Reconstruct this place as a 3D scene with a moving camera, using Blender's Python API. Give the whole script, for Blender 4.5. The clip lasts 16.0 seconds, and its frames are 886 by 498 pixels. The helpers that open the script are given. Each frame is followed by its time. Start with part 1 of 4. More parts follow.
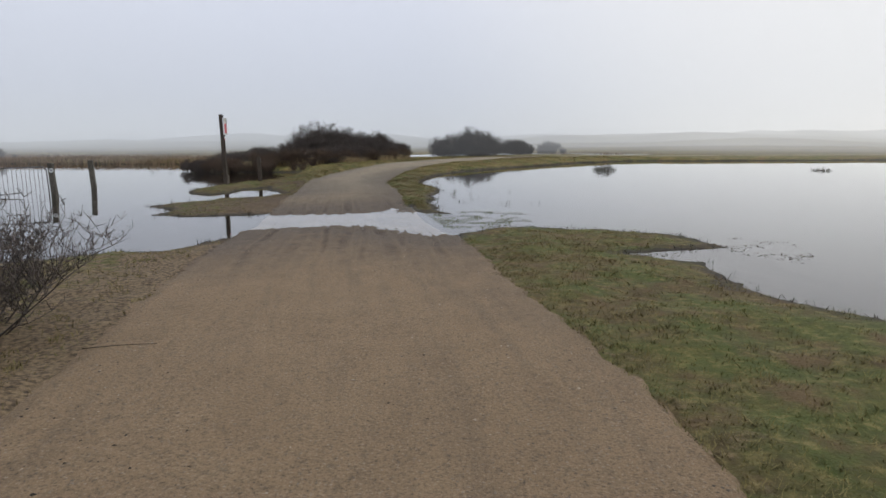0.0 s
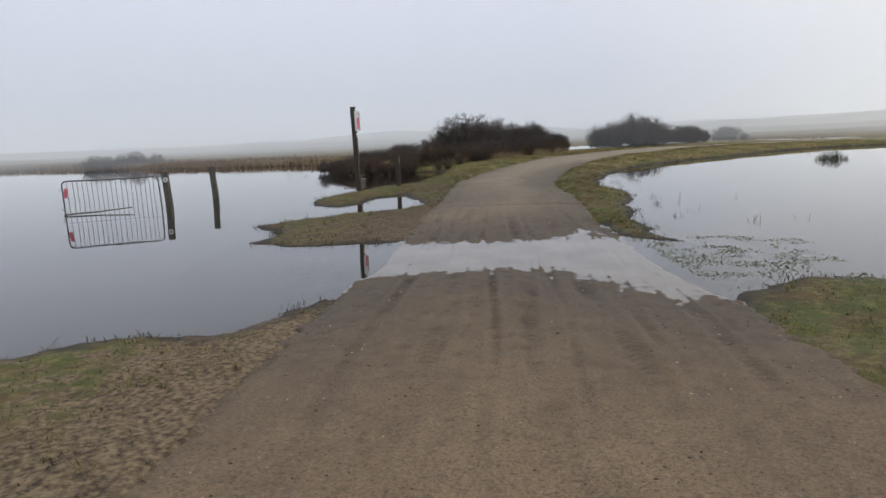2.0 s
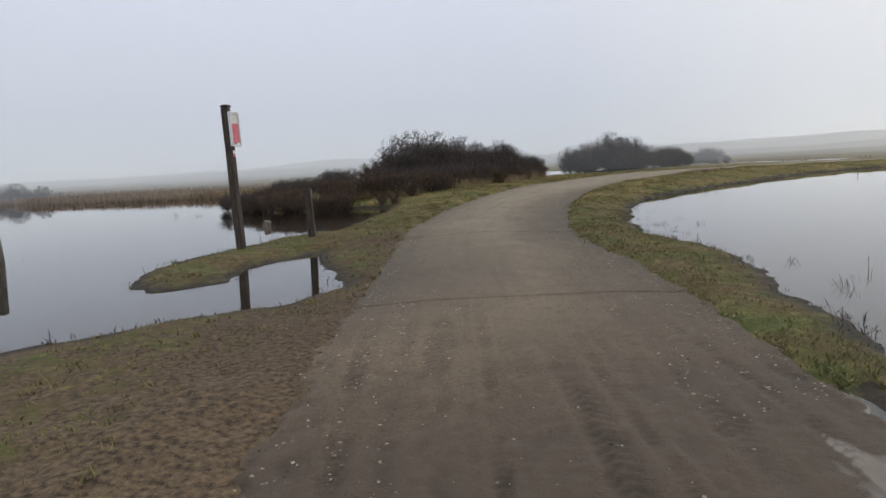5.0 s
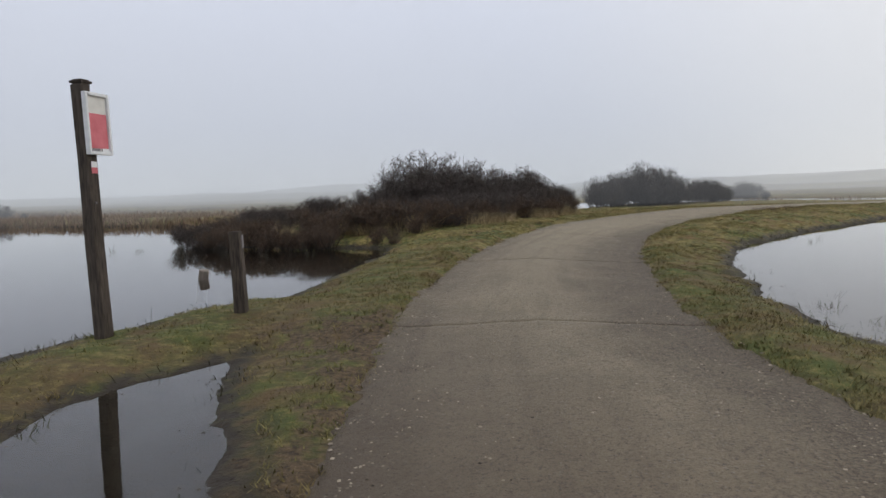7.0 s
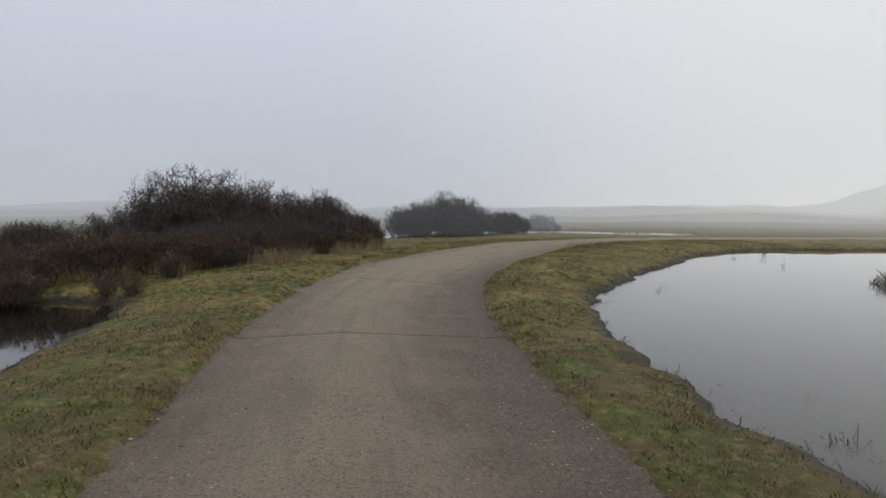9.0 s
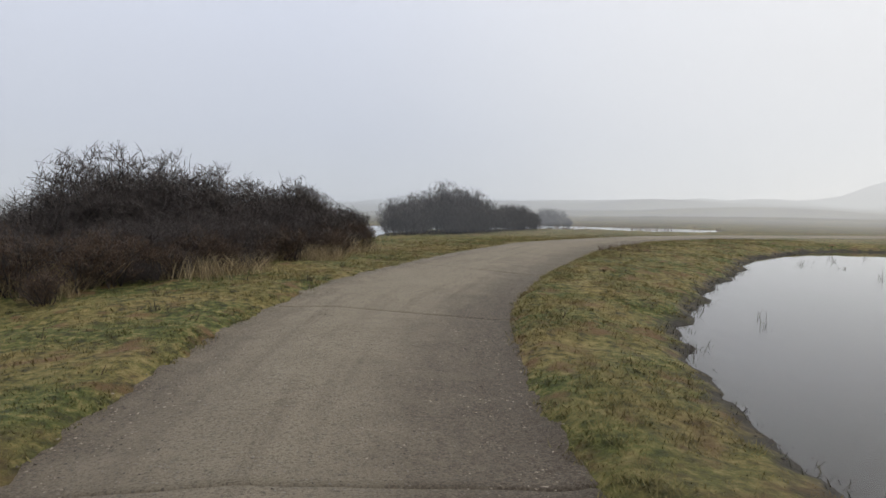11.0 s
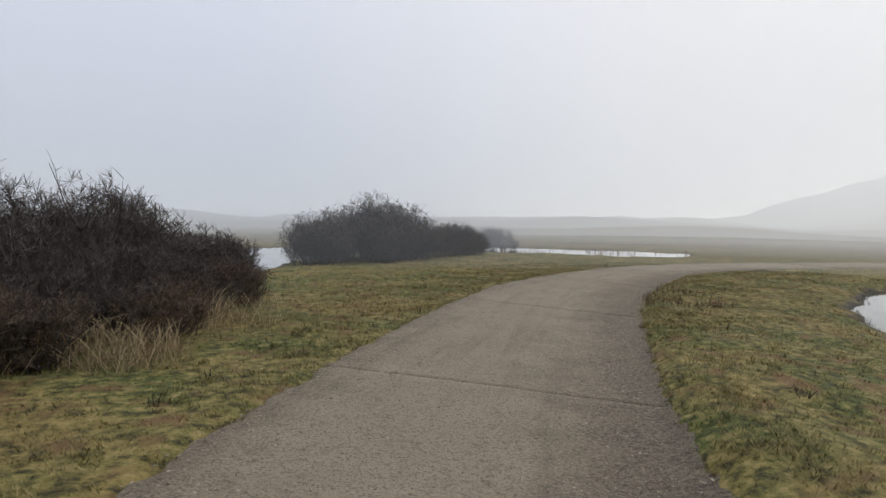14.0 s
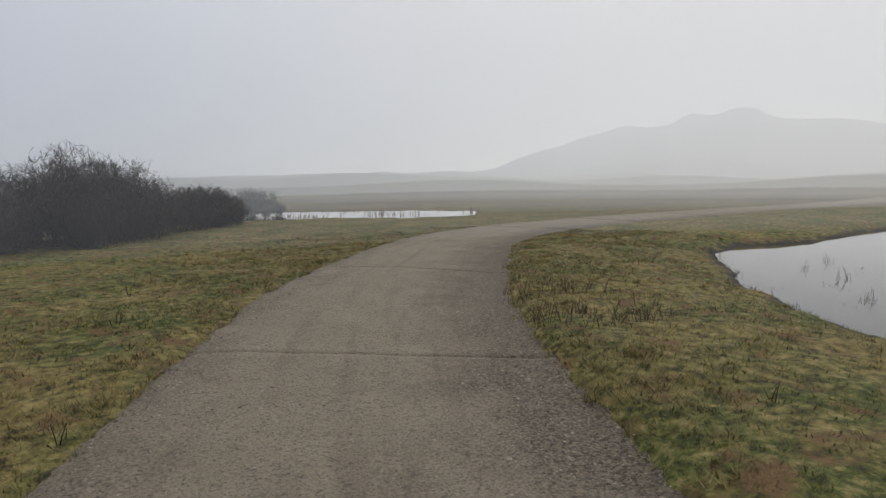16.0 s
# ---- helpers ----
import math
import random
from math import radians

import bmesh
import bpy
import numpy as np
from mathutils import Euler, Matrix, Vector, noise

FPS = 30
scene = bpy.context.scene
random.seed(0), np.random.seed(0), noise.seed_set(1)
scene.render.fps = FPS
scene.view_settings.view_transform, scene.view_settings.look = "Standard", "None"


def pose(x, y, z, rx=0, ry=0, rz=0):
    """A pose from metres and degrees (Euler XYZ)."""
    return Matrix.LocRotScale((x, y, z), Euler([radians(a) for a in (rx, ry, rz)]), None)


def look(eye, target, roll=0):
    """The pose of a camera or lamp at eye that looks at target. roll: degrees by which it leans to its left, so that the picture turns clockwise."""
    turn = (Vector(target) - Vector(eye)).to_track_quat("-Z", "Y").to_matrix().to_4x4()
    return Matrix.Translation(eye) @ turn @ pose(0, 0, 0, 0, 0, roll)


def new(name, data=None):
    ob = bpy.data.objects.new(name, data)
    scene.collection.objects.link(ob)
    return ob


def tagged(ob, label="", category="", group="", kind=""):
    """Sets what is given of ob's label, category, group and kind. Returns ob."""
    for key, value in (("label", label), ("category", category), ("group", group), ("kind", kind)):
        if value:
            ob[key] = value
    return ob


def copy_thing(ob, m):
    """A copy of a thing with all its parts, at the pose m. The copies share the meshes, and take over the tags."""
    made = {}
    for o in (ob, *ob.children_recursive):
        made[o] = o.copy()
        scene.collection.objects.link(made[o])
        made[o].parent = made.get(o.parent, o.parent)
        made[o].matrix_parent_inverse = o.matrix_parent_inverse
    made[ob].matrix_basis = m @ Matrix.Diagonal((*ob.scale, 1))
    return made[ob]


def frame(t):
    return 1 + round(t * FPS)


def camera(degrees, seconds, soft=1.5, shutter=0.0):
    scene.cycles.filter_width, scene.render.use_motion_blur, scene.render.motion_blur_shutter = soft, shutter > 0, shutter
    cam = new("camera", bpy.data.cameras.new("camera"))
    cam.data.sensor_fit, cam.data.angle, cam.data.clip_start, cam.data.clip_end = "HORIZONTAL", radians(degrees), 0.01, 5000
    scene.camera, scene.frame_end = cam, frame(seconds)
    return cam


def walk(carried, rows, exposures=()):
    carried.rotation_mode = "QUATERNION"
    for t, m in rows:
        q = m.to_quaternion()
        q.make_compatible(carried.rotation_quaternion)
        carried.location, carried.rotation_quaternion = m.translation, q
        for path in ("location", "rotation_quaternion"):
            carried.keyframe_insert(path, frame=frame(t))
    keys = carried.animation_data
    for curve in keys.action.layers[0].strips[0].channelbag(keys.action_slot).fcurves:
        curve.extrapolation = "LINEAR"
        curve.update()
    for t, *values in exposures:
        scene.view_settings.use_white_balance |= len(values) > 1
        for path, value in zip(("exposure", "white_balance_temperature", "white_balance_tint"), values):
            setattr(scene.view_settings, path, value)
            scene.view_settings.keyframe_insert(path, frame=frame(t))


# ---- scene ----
cam = camera(69.0, 16.0)
PATH = [
    (0, (1.242, -2.481, 1.682), (1.175, -0.511, 1.341), -0.3),
    (0.5, (1.066, -1.23, 1.657), (0.898, 0.735, 1.327), 0.7),
    (1, (0.743, -0.031, 1.685), (0.439, 1.919, 1.362), -1.2),
    (1.5, (0.408, 1.153, 1.671), (0.008, 3.084, 1.337), -3.2),
    (2, (-0.032, 2.345, 1.629), (-0.534, 4.249, 1.278), -2.5),
    (2.5, (-0.365, 3.577, 1.598), (-0.874, 5.478, 1.241), -1.1),
    (3, (-0.698, 4.796, 1.596), (-1.142, 6.711, 1.231), -0.8),
    (3.5, (-1.081, 5.906, 1.644), (-1.456, 7.836, 1.277), -1.9),
    (4, (-1.311, 7.178, 1.532), (-1.655, 9.121, 1.205), -2.8),
    (6.5, (-2.567, 13.585, 1.385), (-2.96, 15.533, 1.157), -2.9),
    (7, (-2.809, 14.658, 1.429), (-3.18, 16.614, 1.239), -1.5),
    (7.5, (-2.958, 15.627, 1.462), (-3.171, 17.608, 1.293), -0.7),
    (8, (-3.066, 16.631, 1.503), (-3.049, 18.622, 1.307), -0.9),
    (8.5, (-3.133, 17.535, 1.542), (-2.981, 19.521, 1.365), -0.7),
    (9, (-3.198, 18.515, 1.557), (-2.933, 20.494, 1.435), 0.4),
    (11.5, (-2.676, 23.603, 1.59), (-2.411, 25.579, 1.422), 0.8),
    (12, (-2.663, 24.842, 1.585), (-2.47, 26.822, 1.377), 0.3),
    (12.5, (-2.69, 26.08, 1.597), (-2.541, 28.058, 1.342), -0.7),
    (13, (-2.611, 27.306, 1.607), (-2.331, 29.269, 1.344), -1.0),
    (13.5, (-2.516, 28.626, 1.663), (-2.038, 30.561, 1.509), 0.3),
    (14, (-2.279, 29.966, 1.663), (-1.747, 31.892, 1.57), 1.1),
    (14.5, (-2.06, 31.247, 1.655), (-1.43, 33.14, 1.523), 0.4),
    (15, (-1.688, 32.541, 1.68), (-0.842, 34.345, 1.502), -2.0),
    (15.5, (-1.109, 33.746, 1.693), (-0.049, 35.428, 1.48), -2.2),
    (16, (-0.482, 34.957, 1.7), (0.693, 36.56, 1.479), -0.5),
]
EXPOSURES = [(0, 0.02), (2, 0.05), (3.5, 0.04), (6.5, -0.06), (8, -0.1), (9, -0.2), (11.5, 0.04), (12.5, 0.16), (13, 0.24), (13.5, 0.04), (14.5, -0.06), (16, -0.28)]
walk(cam, [(t, look(eye, target, roll)) for t, eye, target, roll in PATH], EXPOSURES)

# ---- world, sun and mist ----
world = bpy.data.worlds.new("overcast")
scene.world = world
world.use_nodes = True


def wire(nt, kind, ins=None, **props):
    """A node with its properties and inputs (values, or sockets to link from)."""
    n = nt.nodes.new(kind)
    for k, v in props.items():
        setattr(n, k, v)
    for k, v in (ins or {}).items():
        if isinstance(v, bpy.types.NodeSocket):
            nt.links.new(v, n.inputs[k])
        else:
            n.inputs[k].default_value = v
    return n


SUN_AZ, SUN_EL = 62.0, 28.0          # degrees east of +y, and above the horizon
FOG = (0.575, 0.61, 0.66)            # the mist low over the marsh
wn = world.node_tree
wn.nodes.clear()
sky = wire(wn, "ShaderNodeTexSky", sky_type="NISHITA", sun_disc=False)
sky.sun_elevation, sky.sun_rotation = radians(SUN_EL), radians(SUN_AZ)
SUN_WAY = (math.sin(radians(SUN_AZ)) * math.cos(radians(SUN_EL)), math.cos(radians(SUN_AZ)) * math.cos(radians(SUN_EL)), math.sin(radians(SUN_EL)))


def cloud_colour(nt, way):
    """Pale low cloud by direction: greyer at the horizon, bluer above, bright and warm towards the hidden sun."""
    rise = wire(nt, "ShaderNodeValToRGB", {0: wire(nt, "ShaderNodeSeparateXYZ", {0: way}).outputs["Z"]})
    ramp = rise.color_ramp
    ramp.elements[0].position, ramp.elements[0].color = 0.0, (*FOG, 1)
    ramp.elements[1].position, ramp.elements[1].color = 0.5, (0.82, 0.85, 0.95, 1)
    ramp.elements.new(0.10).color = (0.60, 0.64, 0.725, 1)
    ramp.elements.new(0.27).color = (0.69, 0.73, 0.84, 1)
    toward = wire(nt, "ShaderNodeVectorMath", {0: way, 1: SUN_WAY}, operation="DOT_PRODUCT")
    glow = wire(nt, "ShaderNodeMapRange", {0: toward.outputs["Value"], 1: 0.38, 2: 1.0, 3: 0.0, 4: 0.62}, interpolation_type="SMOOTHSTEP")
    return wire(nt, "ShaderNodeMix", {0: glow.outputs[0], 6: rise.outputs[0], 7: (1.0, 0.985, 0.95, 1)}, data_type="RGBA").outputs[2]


coord = wire(wn, "ShaderNodeTexCoord")
bg_mist = wire(wn, "ShaderNodeBackground", {0: cloud_colour(wn, coord.outputs["Generated"]), 1: 0.93})
bg_sky = wire(wn, "ShaderNodeBackground", {0: sky.outputs[0], 1: 0.05})
both = wire(wn, "ShaderNodeAddShader", {0: bg_mist.outputs[0], 1: bg_sky.outputs[0]})
wire(wn, "ShaderNodeOutputWorld", {0: both.outputs[0]})

sun = new("sun", bpy.data.lights.new("sun", "SUN"))
sun.data.energy, sun.data.angle, sun.data.color = 0.5, radians(25), (1.0, 0.95, 0.88)
sun.matrix_world = look((math.sin(radians(SUN_AZ)) * 50, math.cos(radians(SUN_AZ)) * 50, math.tan(radians(SUN_EL)) * 50), (0, 0, 0))


# ---- materials ----
def material(name, roughness=0.8):
    m = bpy.data.materials.new(name)
    m.use_nodes = True
    nt = m.node_tree
    b = nt.nodes["Principled BSDF"]
    b.inputs["Roughness"].default_value = roughness
    b.inputs["Specular IOR Level"].default_value = 0.3
    return m, nt, b


def place(nt):
    return wire(nt, "ShaderNodeNewGeometry").outputs["Position"]


def grain(nt, scale, detail=3.0, at=None, rough=0.55):
    return wire(nt, "ShaderNodeTexNoise", {"Vector": at or place(nt), "Scale": scale, "Detail": detail, "Roughness": rough}).outputs["Fac"]


def span(nt, value, a, b, lo=0.0, hi=1.0):
    return wire(nt, "ShaderNodeMapRange", {0: value, 1: a, 2: b, 3: lo, 4: hi}).outputs[0]


def blend(nt, fac, a, b):
    a, b = ((*c, 1) if isinstance(c, tuple) else c for c in (a, b))
    return wire(nt, "ShaderNodeMix", {0: fac, 6: a, 7: b}, data_type="RGBA").outputs[2]


def maths(nt, op, a, b=0.0):
    return wire(nt, "ShaderNodeMath", {0: a, 1: b}, operation=op).outputs[0]


def bumped(nt, bsdf, height, strength=0.5, distance=0.01):
    nt.links.new(wire(nt, "ShaderNodeBump", {"Height": height, "Strength": strength, "Distance": distance}).outputs[0], bsdf.inputs["Normal"])


def attribute(nt, name):
    return wire(nt, "ShaderNodeAttribute", attribute_name=name).outputs["Fac"]


def turf_colours(nt):
    """Short winter turf: moss green, olive and straw in patches of a metre and of a hand."""
    big, fine = grain(nt, 0.8, 5), grain(nt, 8.5, 6, None, 0.72)
    c = blend(nt, span(nt, big, 0.40, 0.60), (0.080, 0.098, 0.016), (0.200, 0.154, 0.045))
    c = blend(nt, span(nt, fine, 0.50, 0.68), c, (0.330, 0.250, 0.098))
    c = blend(nt, span(nt, fine, 0.51, 0.37, 0.0, 0.95), c, (0.026, 0.024, 0.009))
    c = blend(nt, span(nt, grain(nt, 2.6, 6), 0.54, 0.66), c, (0.160, 0.092, 0.038))
    # the lower ground by the ford is trodden, mossy and muddy
    y = wire(nt, "ShaderNodeSeparateXYZ", {0: place(nt)}).outputs["Y"]
    moss = blend(nt, span(nt, grain(nt, 1.3, 6, None, 0.65), 0.40, 0.58), (0.062, 0.078, 0.014), (0.090, 0.062, 0.026))
    moss = blend(nt, span(nt, fine, 0.52, 0.70, 0.0, 0.7), moss, (0.210, 0.165, 0.062))
    return blend(nt, span(nt, y, 30.0, 23.5, 0.0, 0.8), c, moss)


def ground_material():
    m, nt, b = material("turf_and_mud", 0.9)
    sd, bare = attribute(nt, "shore"), attribute(nt, "bare")
    rag = grain(nt, 5.0, 5)
    c = turf_colours(nt)
    y = wire(nt, "ShaderNodeSeparateXYZ", {0: place(nt)}).outputs["Y"]
    sandy = blend(nt, span(nt, grain(nt, 22.0, 5), 0.35, 0.65), (0.050, 0.035, 0.019), (0.225, 0.160, 0.088))
    muddy = blend(nt, span(nt, grain(nt, 22.0, 5), 0.35, 0.65), (0.036, 0.024, 0.013), (0.130, 0.088, 0.046))
    soil = blend(nt, span(nt, y, 8.0, 15.0), sandy, muddy)
    soil = blend(nt, span(nt, wire(nt, "ShaderNodeTexVoronoi", {"Vector": place(nt), "Scale": 60.0}).outputs["Distance"], 0.05, 0.2), (0.24, 0.19, 0.13), soil)
    isbare = span(nt, maths(nt, "ADD", bare, maths(nt, "MULTIPLY", maths(nt, "SUBTRACT", rag, 0.5), 1.6)), 0.4, 0.65)
    c = blend(nt, isbare, c, soil)
    # dark heath and scrub in patches over the distant flats
    out = wire(nt, "ShaderNodeVectorMath", {0: place(nt), 1: (0, 20, 0)}, operation="DISTANCE").outputs["Value"]
    heath = maths(nt, "MULTIPLY", span(nt, out, 34.0, 55.0), span(nt, grain(nt, 0.13, 6, None, 0.65), 0.44, 0.60, 0.25, 1.0))
    c = blend(nt, heath, c, blend(nt, grain(nt, 0.5, 4), (0.052, 0.042, 0.024), (0.165, 0.122, 0.064)))
    wet = span(nt, maths(nt, "ADD", sd, maths(nt, "MULTIPLY", maths(nt, "SUBTRACT", rag, 0.5), 0.9)), 0.36, 0.04)
    c = blend(nt, wet, c, blend(nt, grain(nt, 14.0, 4), (0.014, 0.011, 0.007), (0.046, 0.034, 0.020)))
    nt.links.new(c, b.inputs["Base Color"])
    nt.links.new(span(nt, wet, 0, 1, 0.92, 0.8), b.inputs["Roughness"])
    bumped(nt, b, maths(nt, "ADD", grain(nt, 40.0, 4), grain(nt, 11.0, 5, None, 0.7)), 0.6, 0.02)
    return m


def road_material():
    m, nt, b = material("gritty_track", 0.85)
    xyz = wire(nt, "ShaderNodeSeparateXYZ", {0: place(nt)})
    sd, lat = attribute(nt, "shore"), attribute(nt, "verge")
    far = span(nt, xyz.outputs["Y"], 11.0, 19.0)
    sand = blend(nt, grain(nt, 3.0, 5), (0.215, 0.142, 0.076), (0.315, 0.218, 0.122))
    grit = blend(nt, grain(nt, 2.2, 5), (0.235, 0.192, 0.126), (0.370, 0.308, 0.212))
    c = blend(nt, far, sand, grit)
    across = wire(nt, "ShaderNodeCombineXYZ", {0: maths(nt, "MULTIPLY", attribute(nt, "across"), 4.5), 1: maths(nt, "MULTIPLY", attribute(nt, "along"), 0.3)}).outputs[0]
    c = blend(nt, span(nt, grain(nt, 1.0, 5, across), 0.50, 0.75, 0.0, 0.42), c, (0.110, 0.080, 0.052))
    # loose dark chippings towards the sides
    side = span(nt, maths(nt, "ADD", lat, maths(nt, "MULTIPLY", maths(nt, "SUBTRACT", grain(nt, 2.0, 5), 0.5), 1.6)), -1.25, -0.35)
    side = maths(nt, "MULTIPLY", side, far)
    stones = wire(nt, "ShaderNodeTexVoronoi", {"Vector": place(nt), "Scale": 85.0})
    hue = wire(nt, "ShaderNodeSeparateColor", {0: stones.outputs["Color"]}).outputs[0]
    loose = maths(nt, "MULTIPLY", side, span(nt, grain(nt, 26.0, 5, None, 0.75), 0.36, 0.56, 0.25, 1.0))
    c = blend(nt, maths(nt, "MULTIPLY", loose, 0.95), c, blend(nt, maths(nt, "POWER", hue, 2.0), (0.036, 0.028, 0.018), (0.27, 0.215, 0.145)))
    cell = wire(nt, "ShaderNodeTexVoronoi", {"Vector": place(nt), "Scale": 42.0})
    tone = wire(nt, "ShaderNodeSeparateColor", {0: cell.outputs["Color"]})
    chip = maths(nt, "MULTIPLY", span(nt, tone.outputs[0], 0.74, 0.78), span(nt, cell.outputs["Distance"], 0.42, 0.30))
    c = blend(nt, maths(nt, "MULTIPLY", chip, span(nt, far, 0, 1, 0.35, 0.8)), c, blend(nt, tone.outputs[1], (0.08, 0.066, 0.052), (0.40, 0.35, 0.28)))
    c = blend(nt, span(nt, grain(nt, 16.0, 5, None, 0.7), 0.54, 0.72, 0.0, 0.6), c, (0.075, 0.058, 0.040))
    speck = grain(nt, 52.0, 5, None, 0.85)
    c = blend(nt, span(nt, speck, 0.52, 0.62, 0.0, 0.85), c, (0.070, 0.056, 0.038))
    c = blend(nt, span(nt, speck, 0.45, 0.34, 0.0, 0.6), c, (0.430, 0.365, 0.270))
    # damp sand beside the flood
    damp = span(nt, maths(nt, "ADD", sd, maths(nt, "MULTIPLY", maths(nt, "SUBTRACT", grain(nt, 3.0, 4), 0.5), 1.2)), 3.6, 0.5)
    c = blend(nt, maths(nt, "MULTIPLY", damp, 0.88), c, (0.088, 0.064, 0.042))
    # shade put into the colour: darker the deeper the tyre marks are pressed
    c = blend(nt, span(nt, attribute(nt, "rut_shade"), -0.001, 0.014, 0.0, 0.6), c, (0.030, 0.022, 0.014))
    c = blend(nt, span(nt, xyz.outputs["Z"], 0.002, -0.007, 0.0, 0.92), c, blend(nt, span(nt, grain(nt, 1.6, 5), 0.35, 0.65), (0.300, 0.232, 0.165), (0.410, 0.325, 0.240)))
    nt.links.new(c, b.inputs["Base Color"])
    nt.links.new(span(nt, damp, 0, 1, 0.88, 0.7), b.inputs["Roughness"])
    h = maths(nt, "ADD", maths(nt, "MULTIPLY", chip, 0.5), maths(nt, "ADD", grain(nt, 70.0, 5, None, 0.75), maths(nt, "MULTIPLY", grain(nt, 30.0, 4), 0.5)))
    bumped(nt, b, h, 0.8, 0.016)
    return m


def water_material():
    m, nt, b = material("flood_water")
    nt.nodes.remove(b)
    ripple = wire(nt, "ShaderNodeBump", {"Height": grain(nt, 2.5, 3), "Strength": 0.035, "Distance": 0.02}).outputs[0]
    clear = wire(nt, "ShaderNodeBsdfTransparent", {0: (0.88, 0.86, 0.80, 1)})
    gloss = wire(nt, "ShaderNodeBsdfGlossy", {0: (0.97, 0.97, 0.97, 1), "Roughness": 0.015, "Normal": ripple})
    fres = wire(nt, "ShaderNodeFresnel", {0: 1.34, "Normal": ripple})
    mix = wire(nt, "ShaderNodeMixShader", {0: maths(nt, "MINIMUM", maths(nt, "MULTIPLY", fres.outputs[0], 1.2), 0.97), 1: clear.outputs[0], 2: gloss.outputs[0]})
    nt.links.new(mix.outputs[0], nt.nodes["Material Output"].inputs[0])
    return m


def simple(name, dark, light, scale, roughness=0.85, stretch=(1, 1, 1), islands=False, bump=0.3, metallic=0.0):
    m, nt, b = material(name, roughness)
    at = wire(nt, "ShaderNodeMapping", {"Vector": wire(nt, "ShaderNodeTexCoord").outputs["Object"], "Scale": stretch}).outputs[0]
    g = grain(nt, scale, 5, at)
    f = wire(nt, "ShaderNodeNewGeometry").outputs["Random Per Island"] if islands else span(nt, g, 0.32, 0.68)
    nt.links.new(blend(nt, f, dark, light), b.inputs["Base Color"])
    b.inputs["Metallic"].default_value = metallic
    if bump:
        bumped(nt, b, g, bump, 0.01)
    return m


def blade_material():
    m, nt, b = material("turf_blades", 0.8)
    r = wire(nt, "ShaderNodeNewGeometry").outputs["Random Per Island"]
    c = blend(nt, span(nt, r, 0.0, 1.0, 0.0, 0.45), turf_colours(nt), (0.36, 0.29, 0.12))
    nt.links.new(c, b.inputs["Base Color"])
    return m


def mist_glow_material(name, low, high):
    """A glowing see-through sheet standing for mist, thin over the ground and thicker aloft, as bright as the cloud
    behind it.
    """
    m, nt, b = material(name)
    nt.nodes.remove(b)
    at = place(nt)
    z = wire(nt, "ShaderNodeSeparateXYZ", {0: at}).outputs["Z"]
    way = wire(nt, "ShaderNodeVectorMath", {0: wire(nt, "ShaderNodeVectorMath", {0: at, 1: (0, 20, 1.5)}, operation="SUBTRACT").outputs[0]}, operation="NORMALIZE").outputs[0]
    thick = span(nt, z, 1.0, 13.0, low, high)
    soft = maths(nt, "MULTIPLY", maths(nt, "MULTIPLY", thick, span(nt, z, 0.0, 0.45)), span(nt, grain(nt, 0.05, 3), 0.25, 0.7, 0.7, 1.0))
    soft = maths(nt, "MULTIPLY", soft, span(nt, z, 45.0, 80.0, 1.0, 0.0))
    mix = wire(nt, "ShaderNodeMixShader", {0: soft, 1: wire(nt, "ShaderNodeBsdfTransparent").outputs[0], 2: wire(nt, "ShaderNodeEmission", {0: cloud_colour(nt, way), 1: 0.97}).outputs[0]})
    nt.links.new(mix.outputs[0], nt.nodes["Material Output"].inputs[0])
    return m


M_GROUND, M_ROAD, M_WATER, M_BLADE = ground_material(), road_material(), water_material(), blade_material()
M_BARK = simple("dark_thorn_bark", (0.040, 0.032, 0.027), (0.110, 0.088, 0.070), 12, islands=True, bump=0)
M_TWIG = simple("grey_brown_twigs", (0.038, 0.032, 0.029), (0.130, 0.106, 0.090), 12, islands=True, bump=0)
M_FAR = simple("dull_brown_twigs", (0.040, 0.033, 0.029), (0.115, 0.096, 0.082), 12, islands=True, bump=0)
M_RUST = simple("reddish_scrub_twigs", (0.046, 0.030, 0.022), (0.150, 0.100, 0.064), 12, islands=True, bump=0)
M_STRAW = simple("bleached_straw", (0.15, 0.105, 0.055), (0.52, 0.40, 0.22), 12, islands=True, bump=0)
M_REED = simple("brown_reeds", (0.120, 0.080, 0.050), (0.29, 0.20, 0.125), 12, islands=True, bump=0)
M_RUSH = simple("dark_rushes", (0.030, 0.030, 0.022), (0.10, 0.09, 0.055), 12, islands=True, bump=0)
M_POST = simple("weathered_oak", (0.028, 0.022, 0.017), (0.095, 0.074, 0.056), 9, 0.85, (6, 6, 0.7), bump=0.8)
M_POSTG = simple("algae_grey_post", (0.060, 0.056, 0.044), (0.150, 0.135, 0.108), 9, 0.9, (6, 6, 0.8), bump=0.8)
M_PALEW = simple("split_pale_wood", (0.12, 0.10, 0.08), (0.24, 0.20, 0.16), 9, 0.85, (6, 6, 0.7), bump=0.6)
M_STEEL = simple("dull_galvanised_steel", (0.10, 0.095, 0.095), (0.20, 0.19, 0.19), 25, 0.5, metallic=0.6)
M_WHITE = simple("white_enamel", (0.66, 0.66, 0.65), (0.78, 0.78, 0.77), 14, 0.4, bump=0.05)
M_CREAM = simple("faded_paper", (0.62, 0.60, 0.54), (0.72, 0.70, 0.64), 10, 0.5, bump=0.05)
M_RED = simple("faded_red_print", (0.56, 0.13, 0.15), (0.66, 0.19, 0.21), 8, 0.5, bump=0.05)
